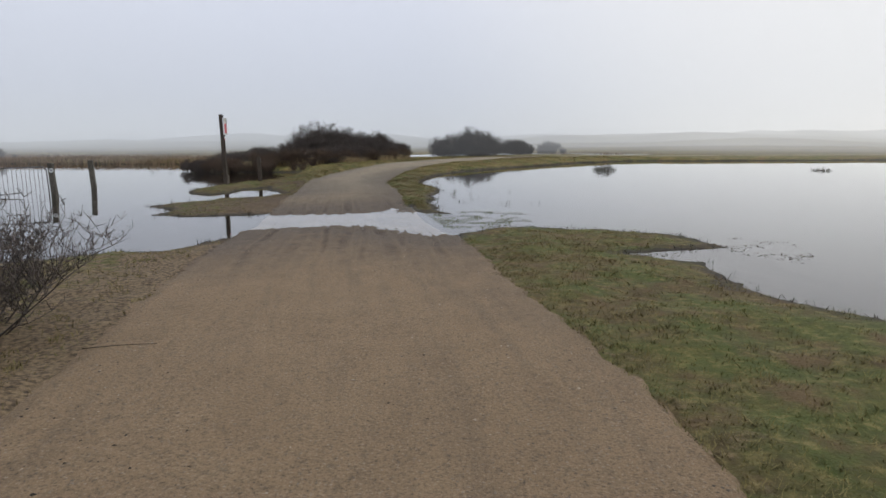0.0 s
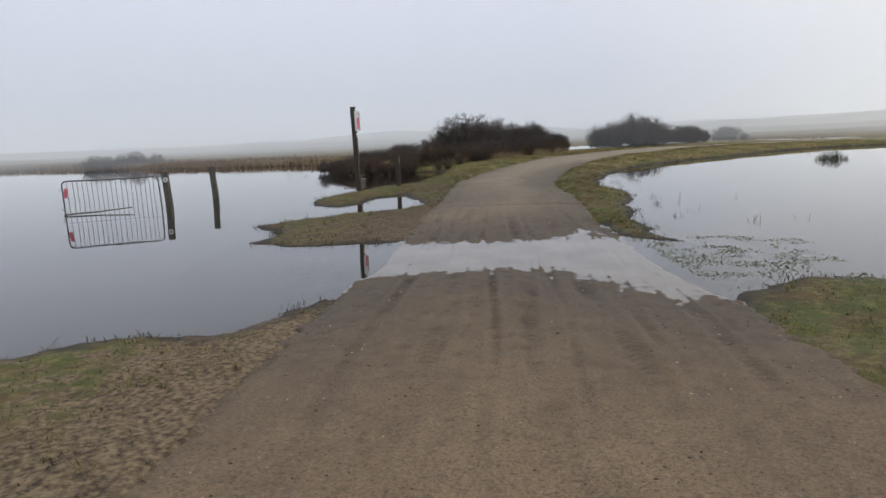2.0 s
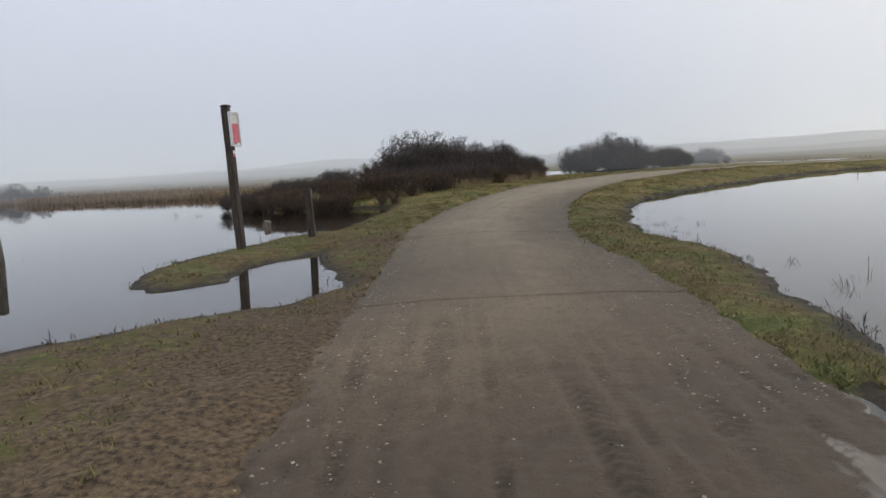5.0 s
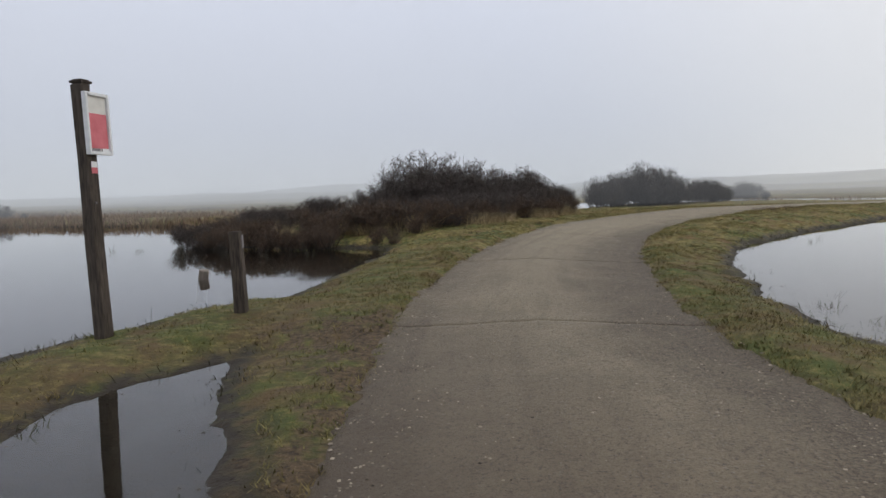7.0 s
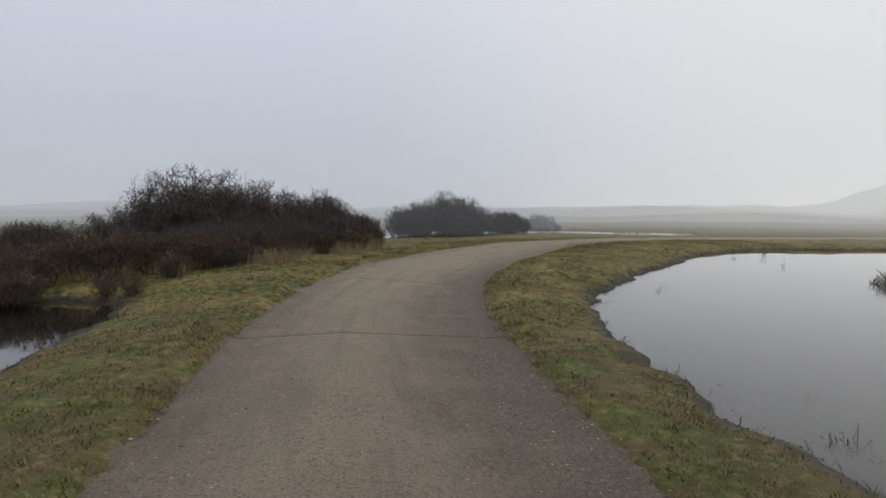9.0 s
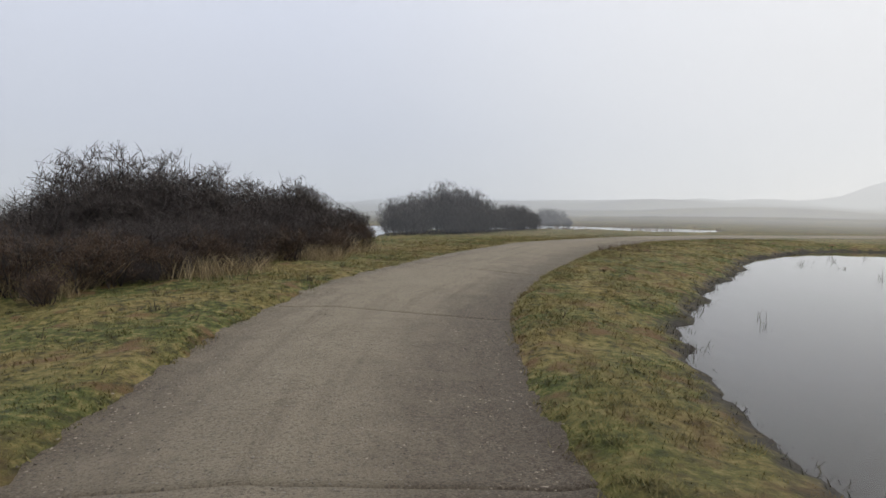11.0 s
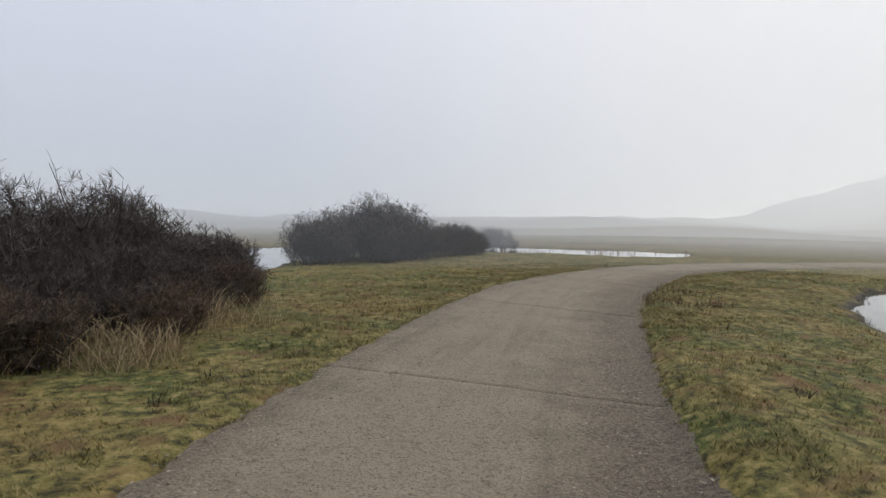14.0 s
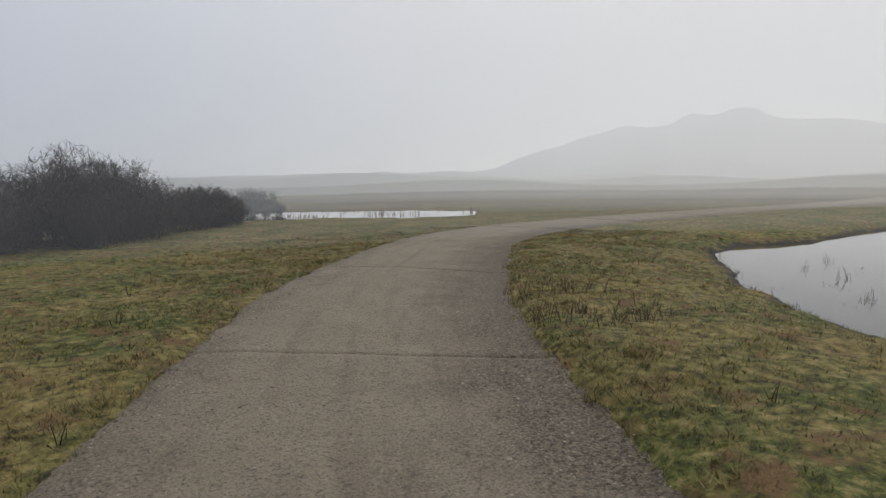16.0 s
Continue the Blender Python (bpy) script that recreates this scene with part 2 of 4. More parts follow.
M_GREY = simple("grey_print", (0.18, 0.17, 0.17), (0.26, 0.25, 0.25), 20, 0.6, bump=0.05)
M_STONE = simple("loose_chippings", (0.045, 0.036, 0.026), (0.45, 0.375, 0.28), 12, islands=True, bump=0)
M_DRIFT = simple("washed_up_debris", (0.020, 0.016, 0.011), (0.090, 0.066, 0.042), 12, islands=True, bump=0)
M_WEED = simple("drowned_grass_mat", (0.050, 0.060, 0.035), (0.150, 0.150, 0.095), 12, islands=True, bump=0)


# ---- helpers for meshes ----
def part(name, bm, mat, parent=None, label=""):
    me = bpy.data.meshes.new(name)
    bm.to_mesh(me)
    bm.free()
    me.materials.append(mat)
    ob = new(name, me)
    ob.parent = parent
    return tagged(ob, label)


def raw(name, verts, faces, mat, parent=None, smooth=False):
    me = bpy.data.meshes.new(name)
    me.from_pydata(verts, [], faces)
    me.materials.append(mat)
    if smooth:
        me.shade_smooth()
    ob = new(name, me)
    ob.parent = parent
    return ob


def thing(name, m, label, category, group="", kind=""):
    ob = new(name)
    ob.matrix_basis = m
    return tagged(ob, label, category, group, kind)


def box(bm, size, at=(0, 0, 0), bevel=0.0, turn=None):
    made = bmesh.ops.create_cube(bm, size=1.0)["verts"]
    m = Matrix.Translation(at) @ (turn or Matrix.Identity(4)) @ Matrix.Diagonal((*size, 1))
    bmesh.ops.transform(bm, matrix=m, verts=made)
    if bevel:
        edges = list({e for v in made for e in v.link_edges})
        bmesh.ops.bevel(bm, geom=edges, offset=bevel, segments=2, affect="EDGES")


class Sticks:
    """Tapered three-sided stems, blades and chips gathered into one mesh."""

    def __init__(self):
        self.v, self.f = [], []

    def tube(self, pts, r0, r1, sides=3):
        n = len(pts)
        base = len(self.v)
        for i, p in enumerate(pts):
            d = (pts[min(i + 1, n - 1)] - pts[max(i - 1, 0)]).normalized()
            a = d.orthogonal().normalized()
            b = d.cross(a)
            r = r0 + (r1 - r0) * i / (n - 1)
            for k in range(sides):
                t = 2 * math.pi * k / sides
                self.v.append(tuple(p + a * (r * math.cos(t)) + b * (r * math.sin(t))))
        for i in range(n - 1):
            for k in range(sides):
                l = (k + 1) % sides
                self.f.append((base + i * sides + k, base + i * sides + l, base + (i + 1) * sides + l, base + (i + 1) * sides + k))

    def spine(self, root, tip, r, rng):
        side = (tip - root).cross(Vector((rng.gauss(0, 1), rng.gauss(0, 1), rng.gauss(0, 1)))).normalized() * r
        b = len(self.v)
        self.v += [tuple(root - side), tuple(root + side), tuple(tip + side * 0.5), tuple(tip - side * 0.5)]
        self.f.append((b, b + 1, b + 2, b + 3))

    def blade(self, root, tip, width, rng):
        side = Vector((rng.uniform(-1, 1), rng.uniform(-1, 1), 0)).normalized() * width / 2
        mid = root.lerp(tip, 0.55) + Vector((0, 0, 0.15 * (tip - root).length))
        b = len(self.v)
        self.v += [tuple(root - side), tuple(root + side), tuple(mid + side * 0.7), tuple(mid - side * 0.7), tuple(tip)]
        self.f += [(b, b + 1, b + 2, b + 3), (b + 3, b + 2, b + 4)]

    def chip(self, at, size, rng):
        b = len(self.v)
        sx, sy, sz = (size * rng.uniform(0.6, 1.3), size * rng.uniform(0.6, 1.3), size * rng.uniform(0.3, 0.6))
        t = rng.uniform(0, 6.28)
        c, s = math.cos(t), math.sin(t)
        for x, y, z in ((1, 0.2, 0), (0.1, 1, 0), (-1, 0.1, 0), (-0.2, -1, 0), (0.2, 0.1, 1), (-0.2, 0, 0.9)):
            self.v.append((at[0] + (x * c - y * s) * sx, at[1] + (x * s + y * c) * sy, at[2] + z * sz))
        self.f += [(b, b + 1, b + 4), (b + 1, b + 2, b + 5), (b + 1, b + 5, b + 4), (b + 2, b + 3, b + 5), (b + 3, b, b + 4), (b + 3, b + 4, b + 5)]

    def build(self, name, mat, parent=None):
        return raw(name, self.v, self.f, mat, parent)


# ---- the plan: track, shores and heights ----
def spline(points, step):
    """A smooth open curve through plan points, sampled about every step metres."""
    p = np.array([points[0], *points, points[-1]], float)
    out = []
    for i in range(1, len(p) - 2):
        n = max(2, int(np.linalg.norm(p[i + 1] - p[i]) / step))
        for u in np.arange(n) / n:
            out.append(0.5 * (2 * p[i] + (p[i + 1] - p[i - 1]) * u + (2 * p[i - 1] - 5 * p[i] + 4 * p[i + 1] - p[i + 2]) * u ** 2 + (3 * p[i] - p[i - 1] - 3 * p[i + 1] + p[i + 2]) * u ** 3))
    return np.array([*out, p[-1]])


TRACK = spline([(1.6, -14), (1.0, -5), (0.6, 0), (0.35, 2), (-0.2, 4.6), (-0.78, 8), (-1.65, 12.7), (-2.35, 17), (-2.9, 20), (-3.08, 23), (-2.95, 27), (-2.3, 30.6),
                (-1.3, 33.3), (0.3, 36.4), (3.05, 40.9), (5.7, 44), (8.6, 46.8), (12.2, 48.8), (17, 50), (25, 50.4), (40, 50.2), (75, 53)], 0.25)
ALONG = np.r_[0, np.cumsum(np.linalg.norm(np.diff(TRACK, axis=0), axis=1))]


def s_at(y):
    """Metres along the track at which it first reaches y."""
    return float(ALONG[np.argmax(TRACK[:, 1] >= y)])


S_KEYS = [s_at(v) for v in (-13, 2, 8, 13, 17, 20, 24, 30, 36, 42, 46, 50)]
HALF = [1.95, 1.88, 1.92, 1.55, 1.55, 1.42, 1.50, 1.52, 1.45, 1.45, 1.45, 1.6]
LEVEL = [0.16, 0.12, 0.07, 0.07, 0.10, 0.16, 0.22, 0.33, 0.34, 0.32, 0.22, 0.12]

NEAR_SHORE = [(-70, -14), (-30, -2), (-14, 3.0), (-8, 4.9), (-5.2, 6.1), (-4.1, 6.8), (-3.2, 7.2), (-3.0, 7.7), (-2.8, 9.0), (-1.8, 9.42), (-0.78, 9.58), (-0.5, 9.2), (0.33, 8.5), (1.0, 8.2), (1.3, 8.9),
              (1.9, 9.7), (3.1, 9.55), (4.8, 8.9), (5.25, 7.5), (3.65, 6.7), (4.5, 6.2), (4.35, 4.6), (5.0, 3.4), (6.4, 2.0), (9, -2), (14, -10), (60, -40)]
POND_SHORE = [(70, 30), (45, 42), (30, 43), (20, 42.6), (16.2, 42.4), (14.2, 43.1), (12.2, 42.6), (10.3, 41.1), (9.1, 40.1), (8.0, 39.0), (6.6, 37.0), (4.6, 34.6), (3.0, 32.4), (1.3, 30.0), (0.6, 28.4),
              (0.1, 26.9), (-0.2, 24.5), (-0.4, 22.6), (-0.2, 21.0), (0.25, 19.6), (0.47, 18.3), (0.41, 15.6), (0.45, 13.9), (0.62, 12.8), (0.95, 11.8), (0.35, 12.1), (0.0, 12.4), (-0.15, 13.5), (-0.7, 13.2), (-1.0, 12.3),
              (-1.9, 12.12), (-2.9, 11.95)]
LAGOON_SHORE = [(-3.4, 11.57), (-4.6, 11.36), (-5.5, 11.4), (-5.8, 11.8), (-5.75, 12.4), (-6.2, 13.1), (-6.85, 13.66), (-6.1, 14.6), (-5.3, 15.6), (-4.6, 16.0), (-4.3, 16.9), (-5.0, 18.3), (-5.6, 19.6), (-6.2, 18.4),
                (-5.98, 17.2), (-6.6, 16.75), (-7.5, 17.3), (-7.85, 18.9), (-7.6, 20.3), (-7.45, 21.1), (-7.05, 22.1), (-6.45, 22.8), (-6.5, 24.0), (-6.6, 26.0), (-6.7, 28.2), (-7.0, 29.4), (-9, 30), (-12, 30.6), (-14.5, 34),
                (-16, 40), (-23, 41), (-31, 42.5), (-38, 47), (-60, 50)]
BACK_POOL = [(-2.6, 49.4), (-2.0, 51.5), (-1.2, 55), (1.5, 59.5), (8, 60.8), (12.5, 60), (14.5, 57.6), (17.5, 57.4), (20, 60), (18, 63), (13, 66), (4, 69), (-6, 62), (-7.5, 54), (-4.2, 49)]
FLOOD = np.array(NEAR_SHORE + POND_SHORE + LAGOON_SHORE, float)


def shore_distance(xy, ring):
    """Distance to a closed outline: above nought outside it, below inside."""
    best = np.full(len(xy), 1e9)
    odd = np.zeros(len(xy), bool)
    for a, b in zip(ring, np.roll(ring, -1, axis=0)):
        d = b - a
        u = np.clip(((xy - a) @ d) / (d @ d), 0, 1)
        best = np.minimum(best, ((xy - a - u[:, None] * d) ** 2).sum(1))
        cross = (a[1] > xy[:, 1]) != (b[1] > xy[:, 1])
        if a[1] != b[1]:
            odd ^= cross & (xy[:, 0] < (b[0] - a[0]) * (xy[:, 1] - a[1]) / (b[1] - a[1]) + a[0])
    return np.where(odd, -1, 1) * np.sqrt(best)


LATTICE = np.random.RandomState(4).rand(256, 256)


def rough(x, y, size):
    """Smooth value noise from -1 to 1 with cells of that size."""
    u, v = x / size + 131.7, y / size + 57.3
    i, j = np.floor(u).astype(int), np.floor(v).astype(int)
    a, b = u - i, v - j
    a, b = a * a * (3 - 2 * a), b * b * (3 - 2 * b)
    g = lambda p, q: LATTICE[p % 256, q % 256]
    return 2 * ((g(i, j) * (1 - a) + g(i + 1, j) * a) * (1 - b) + (g(i, j + 1) * (1 - a) + g(i + 1, j + 1) * a) * b) - 1


def on_track(xy):
    """Signed metres to the right of the track's middle, and metres along it."""
    lat, along = np.empty(len(xy)), np.empty(len(xy))
    tangent = np.gradient(TRACK, axis=0)
    tangent /= np.linalg.norm(tangent, axis=1)[:, None]
    for k in range(0, len(xy), 20000):
        q = xy[k:k + 20000]
        n = ((q[:, None, 0] - TRACK[None, :, 0]) ** 2 + (q[:, None, 1] - TRACK[None, :, 1]) ** 2).argmin(1)
        r, t = q - TRACK[n], tangent[n]
        side = r[:, 0] * t[:, 1] - r[:, 1] * t[:, 0]
        lat[k:k + 20000] = np.sign(side) * np.sqrt((r ** 2).sum(1))
        along[k:k + 20000] = ALONG[n] + (r * t).sum(1)
    return lat, along


def survey(xy):
    """Height, distance from the water's edge, and distance beyond the track's edge."""
    x, y = xy[:, 0], xy[:, 1]
    near = np.clip(1.2 - np.hypot(x, y - 20) / 60, 0, 1)
    warp = np.stack([rough(x, y, 0.55) * 0.13 + rough(x, y, 0.16) * 0.05, rough(x + 40, y, 0.5) * 0.13 + rough(x + 40, y, 0.15) * 0.05], 1)
    lat, s = on_track(xy)
    half = np.interp(s, S_KEYS, HALF)
    edge = np.abs(lat) - half
    calm = np.clip((edge + 0.2) / 0.5, 0.25, 1)[:, None]
    sd = np.minimum(shore_distance(xy + warp * calm, FLOOD), shore_distance(xy + warp, np.array(BACK_POOL, float)))
    target = np.interp(y, [-5, 6, 12, 18, 24, 32, 42, 52, 80], [0.16, 0.10, 0.09, 0.14, 0.24, 0.34, 0.34, 0.08, 0.12])
    bank = np.maximum(target, 0) * (1 - np.exp(-np.maximum(sd, 0) / 0.85)) + 0.034 * rough(x, y, 0.7) * np.clip(sd, 0, 1) + 0.020 * rough(x, y, 0.24) * np.clip(sd * 3, 0, 1)
    bed = -0.5 * (1 - np.exp(np.minimum(sd, 0) / 1.6))
    land = np.where(sd > 0, bank + 0.004, bed)
    way = np.clip(np.where(sd > 0, sd * 0.055, sd * 0.05), -0.035, np.interp(s, S_KEYS, LEVEL)) + 0.006 * rough(x, y, 0.9)
    w = np.clip((0.30 - edge) / 0.45, 0, 1)
    w = w * w * (3 - 2 * w)
    z = land * (1 - w) + way * w
    # low dunes, far off in the mist
    r = np.hypot(x, y - 20)
    ahead = np.clip((x + y - 60) / 60, 0, 1)
    rollers = (0.45 + 0.55 * ahead) * np.clip((r - 62 + 10 * (1 - ahead)) / 40, 0, 1) * (1.1 + 0.5 * ahead + 1.7 * rough(x, y, 30) + 0.8 * rough(x, y, 13))
    hill = 14.5 * np.exp(-(((x - 189) / 46) ** 2 + ((y - 144) / 40) ** 2)) + 8 * np.exp(-(((x - 138) / 26) ** 2 + ((y - 158) / 26) ** 2)) + 13.5 * np.exp(-(((x - 225) / 50) ** 2 + ((y - 75) / 45) ** 2))
    hill = hill * (1 + 0.25 * rough(x, y, 26) + 0.14 * rough(x, y, 11) + 0.06 * rough(x, y, 5))
    z = z + np.where(sd > 0, np.clip(rollers, 0, 9) + hill, 0)
    return z, sd, edge, lat, s, w


def stretch_axis(lo, hi, step, reach, grow):
    mid = np.arange(lo, hi + step, step)
    out, d = [], step
    while not out or out[-1] < reach:
        d *= grow
        out.append((out[-1] if out else 0) + d)
    out = np.array(out)
    return np.r_[lo - out[::-1], mid, mid[-1] + out]


GX, GY = stretch_axis(-9, 9, 0.12, 2200, 1.07), stretch_axis(-4, 46, 0.12, 2200, 1.07)
xx, yy = np.meshgrid(GX, GY)
XY = np.stack([xx.ravel(), yy.ravel()], 1)
gz, gsd, gedge, glat, gs, gw = survey(XY)
gz = gz - np.where(gedge < 0.02, 0.03, 0)


def float_layer(ob, name, values):
    ob.data.attributes.new(name, "FLOAT", "POINT").data.foreach_set("value", np.asarray(values, np.float32))


nx, ny = len(GX), len(GY)
ii = (np.arange(ny - 1)[:, None] * nx + np.arange(nx - 1)[None, :]).ravel()
ground = raw("ground", np.c_[XY, gz].tolist(), np.stack([ii, ii + 1, ii + nx + 1, ii + nx], 1).tolist(), M_GROUND, smooth=True)
tagged(ground, "wet winter turf with bare gravelly mud beside the flood", "ground", kind="structure")
float_layer(ground, "shore", gsd)


def bareness(x, y, lat, edge):
    left = (lat < 0) * np.clip((17.0 - y) / 2, 0, 1) * np.where(y < 9, 0.42, 0.55) + (lat < 0) * np.clip((22.5 - y) / 3, 0, 1) * np.clip(1.5 - edge, 0, 1) * 0.45
    worn = np.clip(1 - np.abs(edge - 0.1) / 0.35, 0, 1) * 0.25
    path = np.clip(1 - np.hypot((x + 5.0) / 1.2, (y - 20.2) / 1.0), 0, 1) * 0.5
    damp_side = (lat > 0) * np.clip((11 - y) / 2, 0, 1) * 0.16
    return left + worn + path + damp_side


float_layer(ground, "bare", bareness(XY[:, 0], XY[:, 1], glat, gedge))

water = raw("water", [(-2200, -2200, 0), (2200, -2200, 0), (2200, 2200, 0), (-2200, 2200, 0)], [(0, 1, 2, 3)], M_WATER)
tagged(water, "still grey flood water mirroring the misty sky", "water", kind="structure")

road = thing("road", Matrix.Identity(4), "sandy gritty farm track, flooded at its dip", "track", kind="structure")
TANGENT = np.gradient(TRACK, axis=0)
TANGENT /= np.linalg.norm(TANGENT, axis=1)[:, None]


def tyre_marks(lat, s, xy):
    """Wheel ruts pressed into the wet sand either side of the water, each with its cleat marks."""
    soft = np.clip(1 - np.abs(xy[:, 1] - 10.2) / 5.2, 0, 1) ** 0.7
    out = 0.006 * rough(xy[:, 0], xy[:, 1], 0.11) + 0.006 * rough(xy[:, 0] * 2.6, xy[:, 1] * 0.7, 0.16) + 0.005 * rough(xy[:, 0], xy[:, 1], 0.05)
    for k, (mid, wide, drift, pitch) in enumerate(((-1.25, 0.07, 0.05, 0.075), (-0.72, 0.10, 0.02, 0.09), (-0.34, 0.05, 0.08, 0.06), (0.06, 0.09, -0.03, 0.085), (0.33, 0.05, -0.06, 0.06), (0.72, 0.10, 0.05, 0.09), (1.05, 0.06, 0.12, 0.07), (1.42, 0.08, 0.03, 0.08))):
        d = lat - mid - drift * np.sin(s * 0.55 + k) - 0.02 * np.sin(s * 1.7 + 2 * k)
        inside = np.clip(1.4 - np.abs(d) / wide, 0, 1)
        rim = np.exp(-((np.abs(d) - wide * 1.35) / 0.025) ** 2)
        cleat = np.sign(np.sin((s + np.abs(d) * 0.8) * 2 * np.pi / pitch))
        inside = inside * np.clip(0.55 + 0.9 * rough(xy[:, 0] + 9 * k, xy[:, 1], 0.7) + 0.5 * rough(xy[:, 0], xy[:, 1] + 5 * k, 0.13), 0, 1)
        out += -0.014 * inside + 0.010 * rim + 0.0055 * cleat * inside
    return out * soft


def lane(name, s0, s1, step, label="", cols=41):
    """A stretch of the track with ragged sides and rounded ends."""
    n = max(3, int((s1 - s0) / step))
    ss = np.linspace(s0, s1, n)
    ss = np.sort(np.r_[ss, s0 + 0.012, s1 - 0.012])
    u = np.linspace(-1, 1, cols)
    cx, cy = np.interp(ss, ALONG, TRACK[:, 0]), np.interp(ss, ALONG, TRACK[:, 1])
    tx, ty = np.interp(ss, ALONG, TANGENT[:, 0]), np.interp(ss, ALONG, TANGENT[:, 1])
    half = np.interp(ss, S_KEYS, HALF) + 0.16
    lat = u[None, :] * half[:, None]
    x, y = cx[:, None] + ty[:, None] * lat, cy[:, None] - tx[:, None] * lat
    xy = np.stack([x.ravel(), y.ravel()], 1)
    z, sd, _, _, _, _ = survey(xy)
    out = (np.abs(lat) - (half - 0.16)[:, None]).ravel()
    ends = np.clip(1 - np.minimum(ss - s0, s1 - ss) / 0.012, 0, 1) * 0.02
    ends = np.repeat(ends, len(u)) if label != "sand" else 0
    ruts = tyre_marks(lat.ravel(), np.repeat(ss, len(u)), xy) if cols > 41 else 0.0
    z = z + 0.014 + ruts + 0.004 * rough(xy[:, 0], xy[:, 1], 0.13) - ends - np.clip(out + 0.03 + 0.05 * rough(xy[:, 0], xy[:, 1], 0.45) + 0.06 * rough(xy[:, 0], xy[:, 1], 0.09), 0, 1) * 0.4
    m = len(u)
    k = (np.arange(len(ss) - 1)[:, None] * m + np.arange(m - 1)[None, :]).ravel()
    ob = raw(name, np.c_[xy, z].tolist(), np.stack([k, k + 1, k + m + 1, k + m], 1).tolist(), M_ROAD, road, smooth=True)
    float_layer(ob, "shore", sd)
    # depth of the marks, for the shade painted in them
    float_layer(ob, "rut_shade", np.zeros(len(xy)) - ruts)
    float_layer(ob, "verge", out - np.where(lat.ravel() < 0, 0.75, 0.0))
    float_layer(ob, "across", lat.ravel())
    float_layer(ob, "along", np.repeat(ss, len(u)))


S_FIRST = s_at(10.85)
lane("sand_layer", 0.5, s_at(4.5), 0.09, "sand")
lane("sand_layer", s_at(4.5), S_FIRST - 0.004, 0.022, "sand", 161)
start = S_FIRST
while start < ALONG[-1] - 6:
    wet_slab = start == S_FIRST
    lane("slab", start + 0.006, start + 4.95 - 0.006, 0.022 if wet_slab else 0.09 if start < s_at(48) else 0.5, "", 161 if wet_slab else 41)
    start += 4.95

# ---- glowing sheets standing for mist, in rings around the track ----
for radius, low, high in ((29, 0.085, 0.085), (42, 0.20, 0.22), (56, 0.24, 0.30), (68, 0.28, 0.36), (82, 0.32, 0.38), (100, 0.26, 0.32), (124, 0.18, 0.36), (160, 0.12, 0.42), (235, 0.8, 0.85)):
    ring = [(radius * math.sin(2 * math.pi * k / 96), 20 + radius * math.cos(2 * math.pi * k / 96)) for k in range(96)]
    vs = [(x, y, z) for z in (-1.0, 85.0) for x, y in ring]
    mist = raw("backdrop", vs, [(k, (k + 1) % 96, 96 + (k + 1) % 96, 96 + k) for k in range(96)], mist_glow_material("mist", low, high))
    tagged(mist, "pale grey glowing sheet standing for mist over the marsh", "mist", kind="structure")
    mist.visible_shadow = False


def height(x, y):
    return float(survey(np.array([[x, y]], float))[0][0])


# ---- shrubs ----
def grow(sticks, root, way, length, r, rng, steps, lift, wander):
    """One branch; returns its points."""
    pts, p, d = [root], root.copy(), way.normalized()
    for _ in range(steps):
        d = (d + Vector((rng.gauss(0, wander), rng.gauss(0, wander), rng.gauss(0, wander) + lift))).normalized()
        p = p + d * (length / steps)
        pts.append(p.copy())
    sticks.tube(pts, r, r * 0.45)
    return pts


